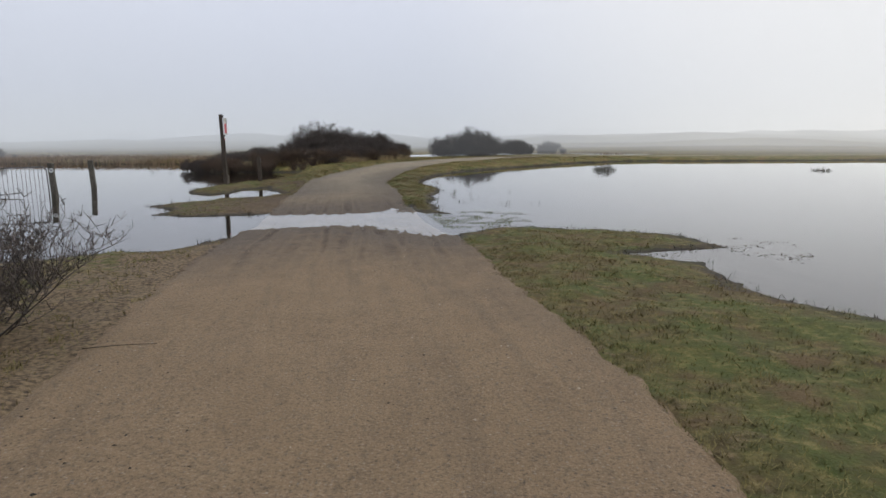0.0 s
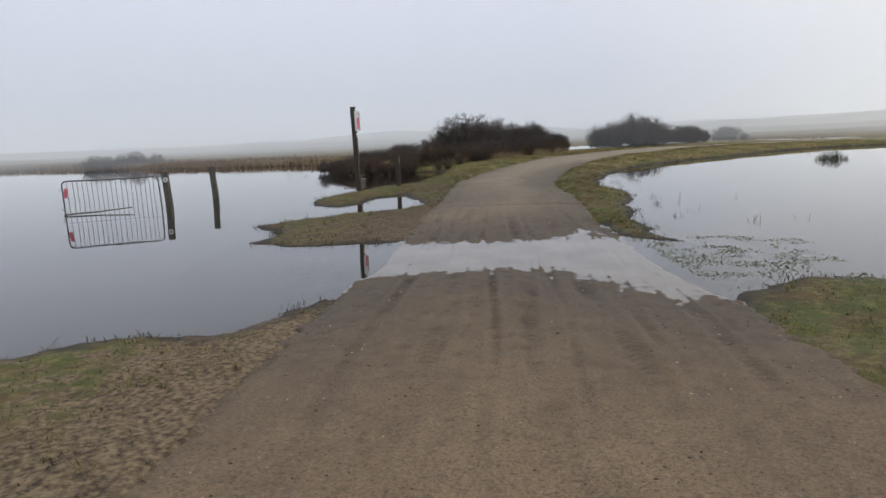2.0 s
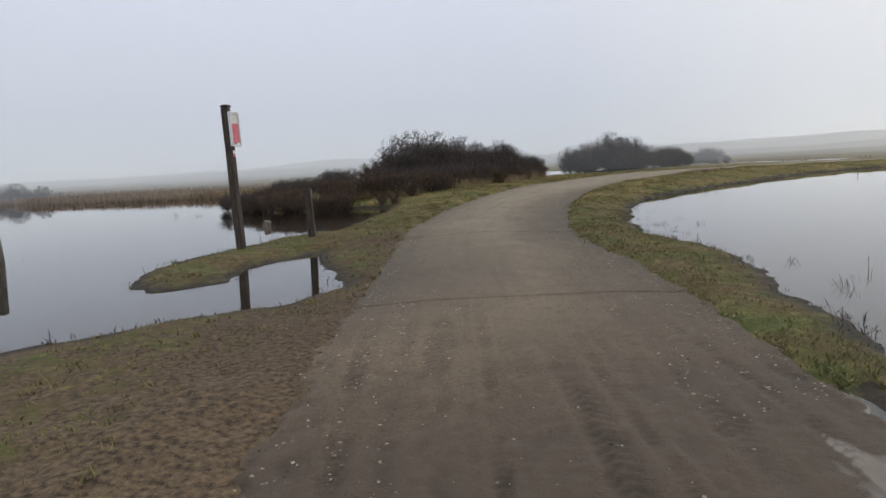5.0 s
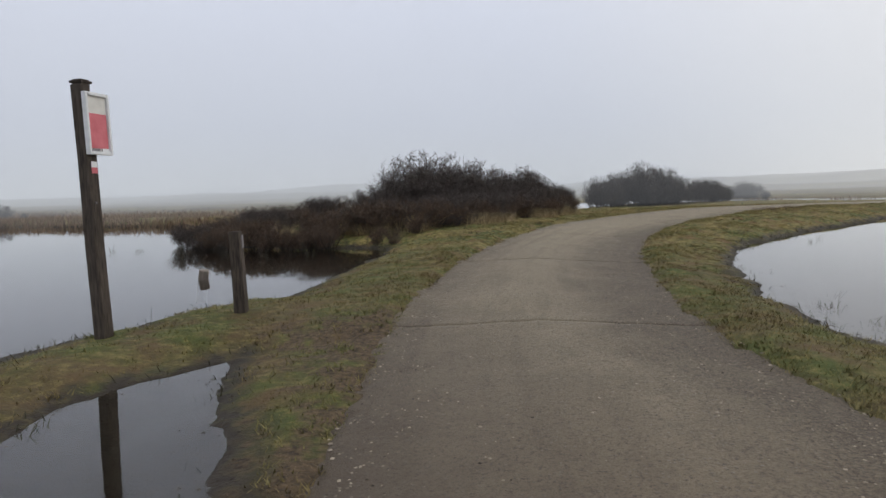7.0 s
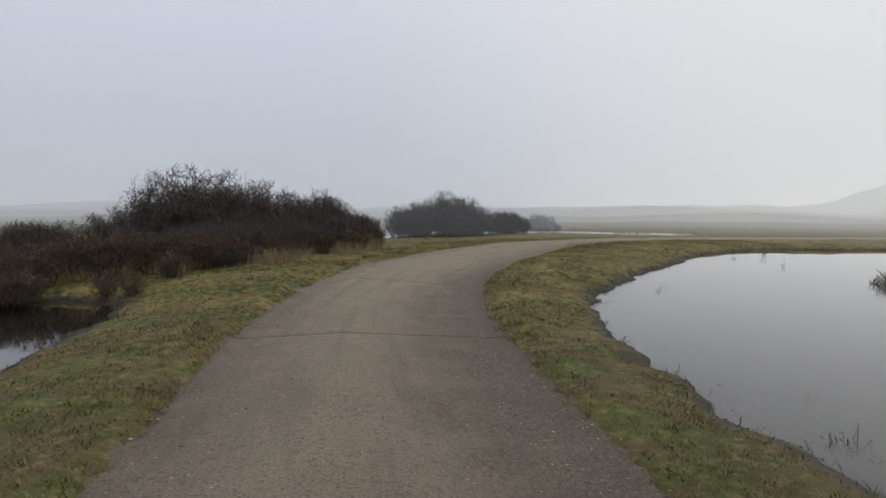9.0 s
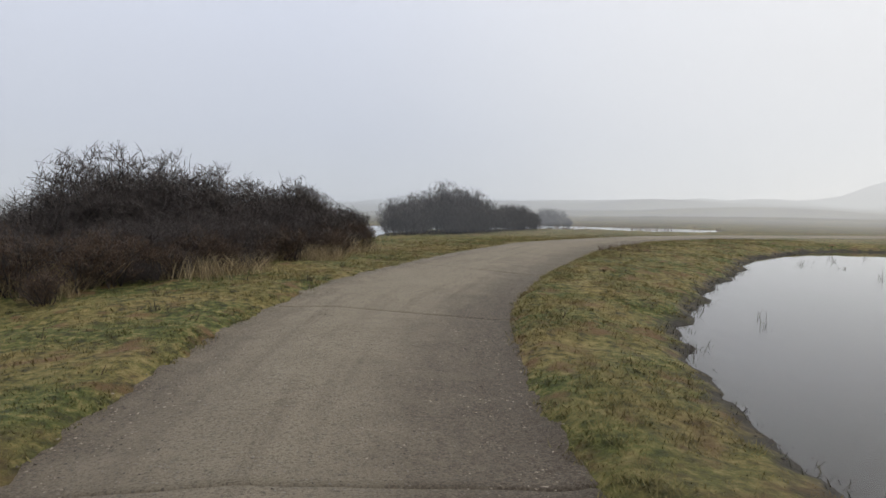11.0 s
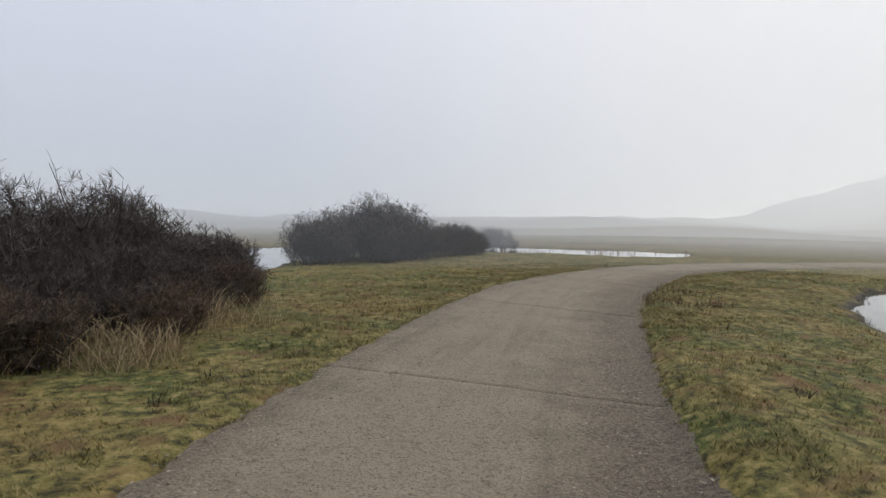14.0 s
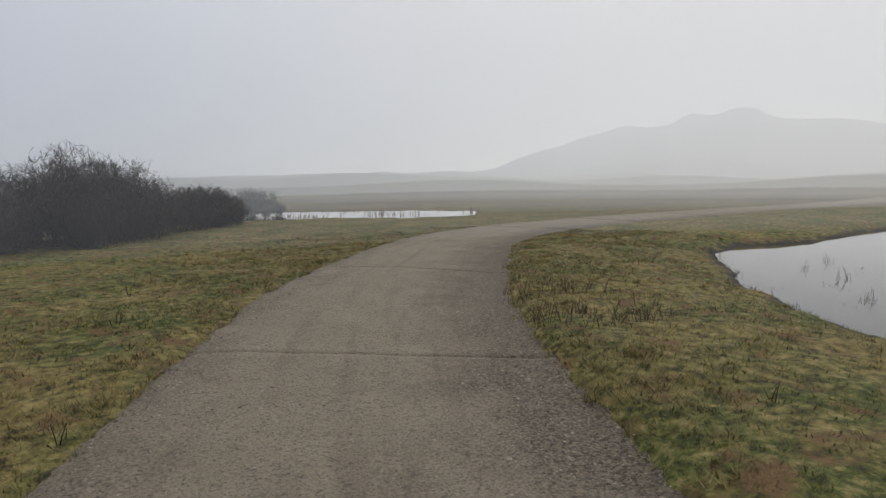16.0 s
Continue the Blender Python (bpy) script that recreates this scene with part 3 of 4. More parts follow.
def shrub(label, mat_twig, seed, tall, wide, stems, limbs, twigs, sprays, thick=1.0):
    """A bare thorny shrub about one metre high: stems, limbs, twigs and fine sprays."""
    rng = random.Random(seed)
    ob = thing("shrub", Matrix.Identity(4), label, "shrub", "bare shrubs of the thicket")
    wood, fine = Sticks(), Sticks()

    def inside(p, d, length):
        q = p + d.normalized() * length
        return (q.x ** 2 + q.y ** 2) / (wide * 1.35) ** 2 + (q.z / (tall * 1.0)) ** 2 < rng.uniform(0.92, 1.12)

    for a in range(stems):
        t = 2 * math.pi * (a + rng.random()) / stems
        out = Vector((math.cos(t), math.sin(t), 0))
        root = out * wide * rng.uniform(0.05, 0.35) + Vector((0, 0, -0.06))
        main = grow(wood, root, out * wide * rng.uniform(0.3, 1.0) + Vector((0, 0, tall)), tall * rng.uniform(0.5, 0.72), 0.016 * thick, rng, 4, 0.03, 0.12)
        for _ in range(limbs):
            p = main[rng.randint(1, 4)]
            d = Vector((rng.gauss(0, 1), rng.gauss(0, 1), rng.uniform(0.3, 1.4)))
            if not inside(p, d, tall * 0.3):
                d.z = 0.1
            limb = grow(wood, p, d, tall * rng.uniform(0.25, 0.42), 0.009 * thick, rng, 3, 0.08, 0.2)
            for _ in range(twigs):
                p2 = limb[rng.randint(1, 3)]
                d2 = Vector((rng.gauss(0, 1), rng.gauss(0, 1), rng.uniform(0.0, 1.5)))
                if not inside(p2, d2, tall * 0.2):
                    continue
                twig = grow(fine, p2, d2, tall * rng.uniform(0.11, 0.21), 0.0050 * thick, rng, 2, 0.12, 0.25)
                for _ in range(sprays):
                    p3 = twig[rng.randint(1, 2)]
                    d3 = Vector((rng.gauss(0, 0.8), rng.gauss(0, 1), rng.uniform(0.1, 1.7)))
                    if inside(p3, d3, tall * 0.1):
                        fine.spine(p3, p3 + (d3.normalized() + Vector((0, 0, 0.15))) * tall * rng.uniform(0.04, 0.09), 0.0044 * thick, rng)
    wood.build("trunk", M_BARK, ob)
    fine.build("crown", mat_twig, ob)
    return ob


def set_out(kinds, spine, tops, width, count, seed, base=0.0, skirt=0.45):
    """Shrubs in a belt about a line in plan, tallest along its middle."""
    rng = random.Random(seed)
    line = np.array(spine, float)
    at = np.r_[0, np.cumsum(np.linalg.norm(np.diff(line, axis=0), axis=1))]
    for _ in range(count):
        s, off = rng.uniform(0, at[-1]), rng.uniform(-1, 1)
        x, y = np.interp(s, at, line[:, 0]), np.interp(s, at, line[:, 1])
        x2, y2 = np.interp(s + 0.1, at, line[:, 0]), np.interp(s + 0.1, at, line[:, 1])
        if x2 == x and y2 == y:
            x2, y2 = x + 0.06, y + 0.08
        n = math.hypot(x2 - x, y2 - y)
        wd = np.interp(s, at, width)
        px, py = x + (y2 - y) / n * off * wd, y - (x2 - x) / n * off * wd
        top = np.interp(s, at, tops) * (1 - (1 - skirt) * abs(off) ** 2.2) * rng.uniform(0.76, 1.06)
        kind = rng.choice(kinds)
        k = top / 1.0
        z = max(height(px, py), base) - 0.03
        copy_thing(kind, pose(px, py, z, rng.uniform(-6, 6), rng.uniform(-6, 6), rng.uniform(0, 360)) @ Matrix.Diagonal((k * rng.uniform(0.95, 1.25), k * rng.uniform(0.95, 1.25), k, 1)))


dark_kinds = [shrub("bare dark thorny shrub in the thicket beside the track", M_TWIG, 10 + k, 1.0, 0.65, 10, 8, 8, 9, 0.46) for k in range(4)]
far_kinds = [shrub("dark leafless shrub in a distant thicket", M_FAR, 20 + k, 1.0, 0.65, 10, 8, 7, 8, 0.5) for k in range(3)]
rust_kinds = [shrub("low reddish brown bare scrub at the water's edge", M_RUST, 30 + k, 1.0, 0.6, 10, 6, 6, 5, 0.9) for k in range(3)]
SPINE = [(-13.5, 30.6), (-11.3, 32), (-9.3, 34.2), (-8.3, 35.3), (-7.2, 36.6), (-5.4, 38.6), (-3.9, 40.4), (-2.7, 42.0)]
set_out(dark_kinds, SPINE, [0.75, 0.95, 1.15, 1.55, 2.6, 2.25, 1.45, 0.9], [1.2, 1.4, 1.4, 1.4, 1.4, 1.7, 1.4, 0.9], 96, 5, 0.0, 0.35)
set_out(dark_kinds, [(-8.2, 32.6), (-6.4, 33.9), (-5.0, 35.8), (-3.8, 38.2), (-2.8, 40.8)], [0.8, 1.1, 1.15, 1.0, 0.75], [0.7, 0.8, 0.8, 0.7, 0.5], 34, 15, 0.0, 0.8)
set_out(rust_kinds, [(-11.8, 29.9), (-10.6, 29.9), (-8.8, 30.6), (-7.2, 31.8), (-5.9, 33.3), (-4.6, 35.2), (-3.6, 37.4), (-2.8, 40.0)], [0.9, 1.1, 1.15, 1.0, 0.9, 0.85, 0.8, 0.8], [0.7, 0.9, 1.0, 0.8, 0.6, 0.5, 0.5, 0.5], 52, 6, 0.0, 0.7)
set_out(rust_kinds, [(-10.4, 29.6), (-8.6, 29.5), (-7.1, 29.7), (-6.4, 31.0)], [0.6, 0.7, 0.65, 0.6], [0.4, 0.5, 0.5, 0.4], 16, 16, 0.0, 0.7)
set_out(dark_kinds, [(-6.9, 31.6), (-5.9, 32.6), (-4.9, 34.2), (-4.2, 35.6)], [0.5, 0.55, 0.5, 0.5], [0.4, 0.4, 0.35, 0.3], 12, 19, 0.0, 0.8)
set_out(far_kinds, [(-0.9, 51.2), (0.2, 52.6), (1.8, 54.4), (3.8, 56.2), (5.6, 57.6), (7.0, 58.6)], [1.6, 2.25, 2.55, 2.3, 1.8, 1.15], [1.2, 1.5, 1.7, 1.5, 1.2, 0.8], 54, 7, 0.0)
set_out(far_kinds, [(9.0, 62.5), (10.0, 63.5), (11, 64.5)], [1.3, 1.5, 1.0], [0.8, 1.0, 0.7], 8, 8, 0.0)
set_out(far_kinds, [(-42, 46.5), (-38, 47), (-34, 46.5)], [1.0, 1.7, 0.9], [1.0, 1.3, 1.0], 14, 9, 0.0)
near_shrub = shrub("leafless spiny shrub with arching branches beside the track", M_TWIG, 77, 0.95, 1.5, 26, 9, 7, 7, 0.48)
near_shrub.matrix_basis = pose(-3.0, 2.2, height(-3.0, 2.2), 0, 0, 40) @ Matrix.Diagonal((1.3, 1.3, 1.3, 1))
near_shrub["group"] = "shrub by the track"
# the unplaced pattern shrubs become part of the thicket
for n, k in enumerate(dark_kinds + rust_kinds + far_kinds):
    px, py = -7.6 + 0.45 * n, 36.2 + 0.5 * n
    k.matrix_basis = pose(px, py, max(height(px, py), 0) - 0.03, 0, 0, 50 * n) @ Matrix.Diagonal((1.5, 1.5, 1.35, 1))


# ---- straw, reeds and turf ----
def tuft(label, name, mat, seed, count, spread, tall, width, lean):
    rng = random.Random(seed)
    st = Sticks()
    for _ in range(count):
        t, r = rng.uniform(0, 6.28), spread * math.sqrt(rng.random())
        root = Vector((math.cos(t) * r, math.sin(t) * r, -0.03))
        h = tall * rng.uniform(0.5, 1.1)
        st.blade(root, root + Vector((rng.gauss(0, lean) * h, rng.gauss(0, lean) * h, h)), width, rng)
    return tagged(st.build(name, mat), label, "grass tuft", "tufts at the thicket's foot")


straw_kinds = [tuft("bleached straw tuft of tall dry grass", "grass_tuft", M_STRAW, 50 + k, 190, 0.42, 0.33, 0.006, 0.7) for k in range(3)]
rng = random.Random(12)


def strew(kinds, spots, size):
    for n, (x, y, k) in enumerate(spots):
        m = pose(x, y, max(height(x, y), -0.05), 0, 0, rng.uniform(0, 360)) @ Matrix.Diagonal((size * k, size * k, size * k * rng.uniform(0.85, 1.1), 1))
        if n < len(kinds):
            kinds[n].matrix_basis = m
        else:
            copy_thing(kinds[n % len(kinds)], m)


strew(straw_kinds, [(-5.0, 33.3, 1.3), (-5.3, 32.9, 1.2), (-4.65, 33.8, 1.15), (-6.3, 36.0, 1.0), (-7.4, 31.6, 0.9), (-7.9, 31.0, 0.9), (-8.8, 31.4, 1.1)]
      + [(-6.5 + 3.3 * u + rng.gauss(0, 0.25), 31.6 + 5.4 * u + rng.gauss(0, 0.35), rng.uniform(0.3, 0.9)) for u in sorted(rng.uniform(0, 1.15) for _ in range(9))]
      + [(-7.2 + 4.4 * u + rng.gauss(0, 0.45), 32.4 + 6.0 * u + rng.gauss(0, 0.5), rng.uniform(0.6, 1.3)) for u in sorted(rng.uniform(0, 1.0) for _ in range(15))]
      + [(-11.5 + 4.5 * u + rng.gauss(0, 0.4), 30.6 + 1.2 * u + rng.gauss(0, 0.3), rng.uniform(0.8, 1.3)) for u in np.linspace(0, 1.0, 12)], 1.0)

belt = Sticks()
for _ in range(26000):
    u = rng.random()
    x = -62 + 47 * u
    y = float(np.interp(x, [-62, -38, -31, -23, -16, -14], [49, 46.2, 42.0, 40.6, 39.6, 34.5])) + abs(rng.gauss(0, 1)) * 5.5
    h = rng.uniform(0.2, 0.55)
    root = Vector((x, y, -0.02))
    belt.blade(root, root + Vector((rng.gauss(0, 0.15), rng.gauss(0, 0.15), h)), 0.032, rng)
tagged(belt.build("reed_belt", M_REED), "brown dead reeds along the far shore", "reeds", kind="stuff")


def lawn():
    r = np.random.RandomState(3)
    n = 420000
    s = r.uniform(s_at(-1), s_at(49), n)
    side = np.where(r.rand(n) < 0.5, -1, 1)
    d = r.exponential(1.9, n)
    half = np.interp(s, S_KEYS, HALF)
    lat = side * (half - 0.05 + d)
    x = np.interp(s, ALONG, TRACK[:, 0]) + np.interp(s, ALONG, TANGENT[:, 1]) * lat
    y = np.interp(s, ALONG, TRACK[:, 1]) - np.interp(s, ALONG, TANGENT[:, 0]) * lat
    xy = np.stack([x, y], 1)
    z, sd, edge, lat2, _, _ = survey(xy)
    bare = bareness(x, y, lat2, edge)
    ok = (sd > 0.2 + 0.12 * rough(x, y, 0.4)) & (edge > 0.0) & (d < 9) & (r.rand(n) > bare * 0.85) & (rough(x, y, 0.35) + rough(x, y, 0.12) * 0.6 > r.uniform(-1.1, 0.35, n))
    x, y, z = x[ok], y[ok], z[ok]
    # denser, longer tussocks
    pick = r.choice(len(x), 11000, replace=False)
    tx = np.repeat(x[pick], 14) + r.normal(0, 0.035, 154000)
    ty = np.repeat(y[pick], 14) + r.normal(0, 0.035, 154000)
    boost = np.r_[np.ones(len(x)), np.full(154000, 1.5)]
    x, y, z = np.r_[x, tx], np.r_[y, ty], np.r_[z, np.repeat(z[pick], 14)]
    m = len(x)
    turn, length = r.uniform(0, 6.283, m), r.uniform(0.018, 0.052, m) * (1 + 0.45 * rough(x, y, 1.3) + 0.5 * rough(x, y, 0.3)) * boost
    lean = r.uniform(0.7, 1.35, m)
    wd = r.uniform(0.003, 0.006, m)
    ax, ay = np.cos(turn), np.sin(turn)
    tip = np.stack([x + ax * length * np.sin(lean), y + ay * length * np.sin(lean), z + length * np.cos(lean)], 1)
    v = np.empty((m, 3, 3))
    v[:, 0] = np.stack([x - ay * wd, y + ax * wd, z - 0.008], 1)
    v[:, 1] = np.stack([x + ay * wd, y - ax * wd, z - 0.008], 1)
    v[:, 2] = tip
    ob = raw("grass", v.reshape(-1, 3).tolist(), np.arange(3 * m).reshape(-1, 3).tolist(), M_BLADE)
    tagged(ob, "short tangled winter grass, green and straw coloured", "grass", kind="stuff")


lawn()


def scatter(name, mat, count, lo, hi, size, accept, label, category, seed):
    r = np.random.RandomState(seed)
    xy = np.stack([r.uniform(lo[0], hi[0], count), r.uniform(lo[1], hi[1], count)], 1)
    z, sd, edge, lat, s, _ = survey(xy)
    keep = accept(xy, z, sd, edge, r)
    rg = random.Random(seed)
    st = Sticks()
    for (x, y), h in zip(xy[keep], z[keep]):
        st.chip((x, y, max(h, -0.004) + (0.012 if name in ("gravel", "litter") else 0.0)), rg.uniform(*size), rg)
    tagged(st.build(name, mat), label, category, kind="stuff")


scatter("gravel", M_STONE, 190000, (-5.5, -2), (6, 44), (0.004, 0.013), lambda xy, z, sd, e, r: (e < -0.05) & (sd > 0.05) & (r.rand(len(e)) < np.clip(0.25 + 0.8 * (e + 0.9), 0.12, 0.8) * np.where(xy[:, 1] < 12, 0.3, 1)), "loose pale chippings and shell grit on the track", "gravel", 21)
scatter("debris", M_DRIFT, 70000, (-8.5, 2), (12, 44), (0.006, 0.019), lambda xy, z, sd, e, r: (e > -1.2) & (sd > -0.10 - 0.10 * r.rand(len(e))) & (sd < 0.16 * r.rand(len(e)) ** 1.3 + 0.05) & (r.rand(len(e)) < np.where(e < 0, 0.7, 1)), "dark rotted plant litter washed along the shore", "debris", 22)
scatter("weed_mat", M_WEED, 9000, (0.3, 9.3), (2.6, 12.3), (0.008, 0.026), lambda xy, z, sd, e, r: (e > 0.1) & (rough(xy[:, 0], xy[:, 1], 0.28) > r.uniform(-0.2, 0.6, len(e))), "drowned grass breaking the shallow water", "weeds", 23)

def fringe():
    """Dark drowned grass and stalks in a ragged line along the water's edge."""
    r = np.random.RandomState(17)
    xy = np.stack([r.uniform(-9, 13, 260000), r.uniform(3, 45, 260000)], 1)
    z, sd, edge, _, _, _ = survey(xy)
    x, y = xy[:, 0], xy[:, 1]
    keep = (edge > 0.15) & (sd > -0.16) & (sd < 0.14) & (rough(x, y, 0.45) + 0.6 * rough(x, y, 0.15) > r.uniform(-0.4, 1.0, len(x)))
    rg, st = random.Random(18), Sticks()
    for px, py, pz in zip(x[keep], y[keep], z[keep]):
        root, h = Vector((px, py, max(pz, -0.02) - 0.01)), rg.uniform(0.02, 0.09) * (1.8 if rg.random() < 0.06 else 1)
        st.blade(root, root + Vector((rg.gauss(0, 0.6) * h, rg.gauss(0, 0.6) * h, h)), 0.009, rg)
    tagged(st.build("shore_grass", M_RUSH), "dark sodden grass along the water's edge", "grass", kind="stuff")


fringe()

# ---- posts, sign and barrier ----
def post(name, at, top, size, lean, mat, label, group=""):
    """A squared timber post, top chamfered, sunk into the ground."""
    ob = thing(name, pose(at[0], at[1], at[2], lean[0], lean[1], lean[2]), label, "post", group)
    bm = bmesh.new()
    rows = [(-0.45, 1.0), (0.0, 1.03), (top * 0.35, 1.0), (top * 0.7, 0.98), (top - 0.02, 0.97), (top, 0.84)]
    rings = []
    c = 0.16
    rg = random.Random(int(top * 1000))
    for z, k in rows:
        h = size / 2 * k
        dx, dy = rg.gauss(0, 0.003), rg.gauss(0, 0.003)
        ring = [(h, -h * (1 - c)), (h, h * (1 - c)), (h * (1 - c), h), (-h * (1 - c), h), (-h, h * (1 - c)), (-h, -h * (1 - c)), (-h * (1 - c), -h), (h * (1 - c), -h)]
        rings.append([bm.verts.new((x + dx, y + dy, z)) for x, y in ring])
    for a, b in zip(rings, rings[1:]):
        for k in range(8):
            bm.faces.new((a[k], a[(k + 1) % 8], b[(k + 1) % 8], b[k]))
    bm.faces.new(rings[-1])
    bmesh.ops.recalc_face_normals(bm, faces=bm.faces)
    part("shaft", bm, mat, ob)
    return ob


sign = post("sign_post", (-7.14, 20.0, 0.07), 2.40, 0.125, (0, -0.9, 0), M_POST, "tall dark wooden post carrying a red and white notice board")
bm = bmesh.new()
box(bm, (0.14, 0.14, 0.022), (0, 0, 2.41), 0.005)
box(bm, (0.10, 0.10, 0.015), (0, 0, 2.427), 0.004)
part("cap", bm, M_POST, sign)
bm = bmesh.new()
for y in (-0.075, 0.205):
    box(bm, (0.045, 0.03, 0.57), (0.087, y, 2.03), 0.004)
for z in (1.76, 2.30):
    box(bm, (0.045, 0.25, 0.03), (0.087, 0.065, z), 0.004)
part("frame", bm, M_WHITE, sign, "white metal frame of the board")
board = new("board")
board.parent = sign
for nm, z, h, y, w, mat in (("upper_panel", 2.205, 0.16, 0.065, 0.25, M_CREAM), ("red_panel", 1.965, 0.32, 0.065, 0.25, M_RED), ("footer", 1.79, 0.03, 0.145, 0.09, M_WHITE), ("caption_bar", 1.79, 0.022, 0.01, 0.12, M_GREY)):
    bm = bmesh.new()
    box(bm, (0.014, w, h), (0.080 if h > 0.1 else 0.084, y, z), 0.001)
    part(nm, bm, mat, board)
bm = bmesh.new()
box(bm, (0.012, 0.26, 0.55), (0.066, 0.065, 2.03))
part("backing", bm, M_CREAM, board)
marker = new("trail_marker")
marker.parent = sign
for nm, z, mat in (("white_stripe", 1.655, M_WHITE), ("red_stripe", 1.60, M_RED)):
    bm = bmesh.new()
    box(bm, (0.004, 0.075, 0.055), (0.066, 0, z), 0.0008)
    part(nm, bm, mat, marker)
for z in (1.30, 1.84):
    bm = bmesh.new()
    bmesh.ops.create_cone(bm, cap_ends=True, segments=8, radius1=0.012, radius2=0.010, depth=0.012, matrix=Matrix.Translation((0.066, -0.02, z)) @ Euler((0, radians(90), 0)).to_matrix().to_4x4())
    part("bolt", bm, M_STEEL, sign)

short = post("short_post", (-6.24, 21.0, 0.07), 0.95, 0.125, (0, -1.5, 12), M_POST, "short dark wooden post on the grassy bank")
bm = bmesh.new()
box(bm, (0.006, 0.06, 0.14), (0.066, 0.02, 0.84), 0.001)
part("reflector", bm, M_GREY, short, "small grey reflector plate")
post_a = post("marker_post", (-11.85, 17.7, -0.02), 0.97, 0.15, (0, -2.5, 8), M_POSTG, "grey algae-stained post with a round sign, standing in the flood")
bm = bmesh.new()
bmesh.ops.create_cone(bm, cap_ends=True, segments=20, radius1=0.07, radius2=0.07, depth=0.008, matrix=pose(0.035, -0.083, 0.74, 90, 0, 0))
disc = part("round_sign", bm, M_WHITE, post_a, "small round white sign with a dark bar")
bm = bmesh.new()
box(bm, (0.10, 0.004, 0.016), (0.035, -0.090, 0.74), 0, Euler((0, radians(40), 0)).to_matrix().to_4x4())
box(bm, (0.035, 0.004, 0.05), (0.035, -0.0905, 0.735), 0)
part("bar", bm, M_GREY, disc)
post("marker_post", (-11.75, 19.75, -0.02), 0.98, 0.16, (0, -2.5, 20), M_POSTG, "grey weathered post standing in the flood")


def barrier(m):
    """A crowd barrier: bent tube frame, upright rods, side hooks."""
    ob = thing("barrier", m, "dull steel crowd barrier standing half drowned in the flood", "barrier")
    L, top, low, rad = 2.25, 0.86, -0.25, 0.12

    def tube(name, pts, r, parent, label="", sides=8):
        st = Sticks()
        st.tube([Vector(p) for p in pts], r, r, sides)
        o = st.build(name, M_STEEL, parent)
        o.data.shade_smooth()
        return tagged(o, label)

    bend = [(rad - rad * math.cos(a), 0, top - rad + rad * math.sin(a)) for a in (math.pi / 2 * k / 6 for k in range(7))]
    other = [(L - x, y, z) for x, y, z in reversed(bend)]
    sag = [(x, 0, top - 0.012 * math.sin((x - rad) / (L - 2 * rad) * math.pi)) for x in np.linspace(rad + 0.1, L - rad - 0.1, 7)]
    tube("frame", [(0, 0, low), *bend, *sag, *other, (L + 0.02, 0, low)], 0.019, ob)
    tube("bottom_rail", [(0, 0, low + 0.05), (L, 0, low + 0.05)], 0.016, ob)
    rg = random.Random(8)
    for k in range(1, 20):
        x = L * k / 20
        d = rg.gauss(0, 0.012)
        tube("rod", [(x, 0, low + 0.05), (x + d, 0.01, 0.35), (x + d * 0.6, 0, top)], 0.0075, ob, sides=5)
    for z in (0.12, 0.62):
        tube("hook", [(0, 0, z), (-0.05, 0, z), (-0.06, 0, z + 0.06)], 0.009, ob, sides=5)
    bm = bmesh.new()
    box(bm, (0.09, 0.012, 0.24), (0.07, -0.025, 0.56), 0.004, Euler((0, radians(12), 0)).to_matrix().to_4x4())
    part("warning_tag", bm, M_RED, ob, "torn red and white warning tag")
    return ob


GATE_L, GATE_R = Vector((-13.45, 15.75, 0)), Vector((-11.65, 17.0, 0))
heading = math.degrees(math.atan2(GATE_R.y - GATE_L.y, GATE_R.x - GATE_L.x))
barrier(pose(GATE_L.x, GATE_L.y, 0, 0, 0, heading))
pole = Sticks()
pole.tube([Vector((-13.4, 15.65, 0.03)), Vector((-12.7, 16.1, 0.05)), Vector((-12.1, 16.55, 0.10))], 0.022, 0.014, 6)
tagged(pole.build("fallen_pole", M_STEEL), "thin fallen pole lying against the drowned barrier", "pole")

stump = post("mooring_stump", (-8.75, 24.4, -0.05), 0.22, 0.16, (6, 8, 30), M_PALEW, "pale broken stump showing above the water")


# ---- rushes and twigs in and beside the water ----
def sprig(label, name, mat, seed, count, spread, tall, r, at, category):
    rg = random.Random(seed)
    st = Sticks()
    for _ in range(count):
        t, q = rg.uniform(0, 6.28), spread * math.sqrt(rg.random())
        root = Vector((math.cos(t) * q, math.sin(t) * q, -0.06))
        h = tall * rg.uniform(0.35, 1.1) * (1 - 0.6 * (q / spread) ** 2)
        lean = Vector((rg.gauss(0, 0.3) * h, rg.gauss(0, 0.3) * h, h))
        pts = [root, root + lean * 0.55 + Vector((0, 0, 0.06 * h)), root + lean]
        if rg.random() < 0.3:
            pts.append(root + lean * 1.05 + Vector((rg.gauss(0, 0.25) * h, rg.gauss(0, 0.25) * h, -0.3 * h)))
        st.tube(pts, r, r * 0.5)
    ob = st.build(name, mat)
    ob.location = (at[0], at[1], max(height(at[0], at[1]), -0.02))
    return tagged(ob, label, category, kind="stuff")


sprig("dark round clump of rushes out in the pond", "rush_clump", M_RUSH, 5, 300, 0.60, 0.46, 0.006, (8.35, 30.8), "rushes")
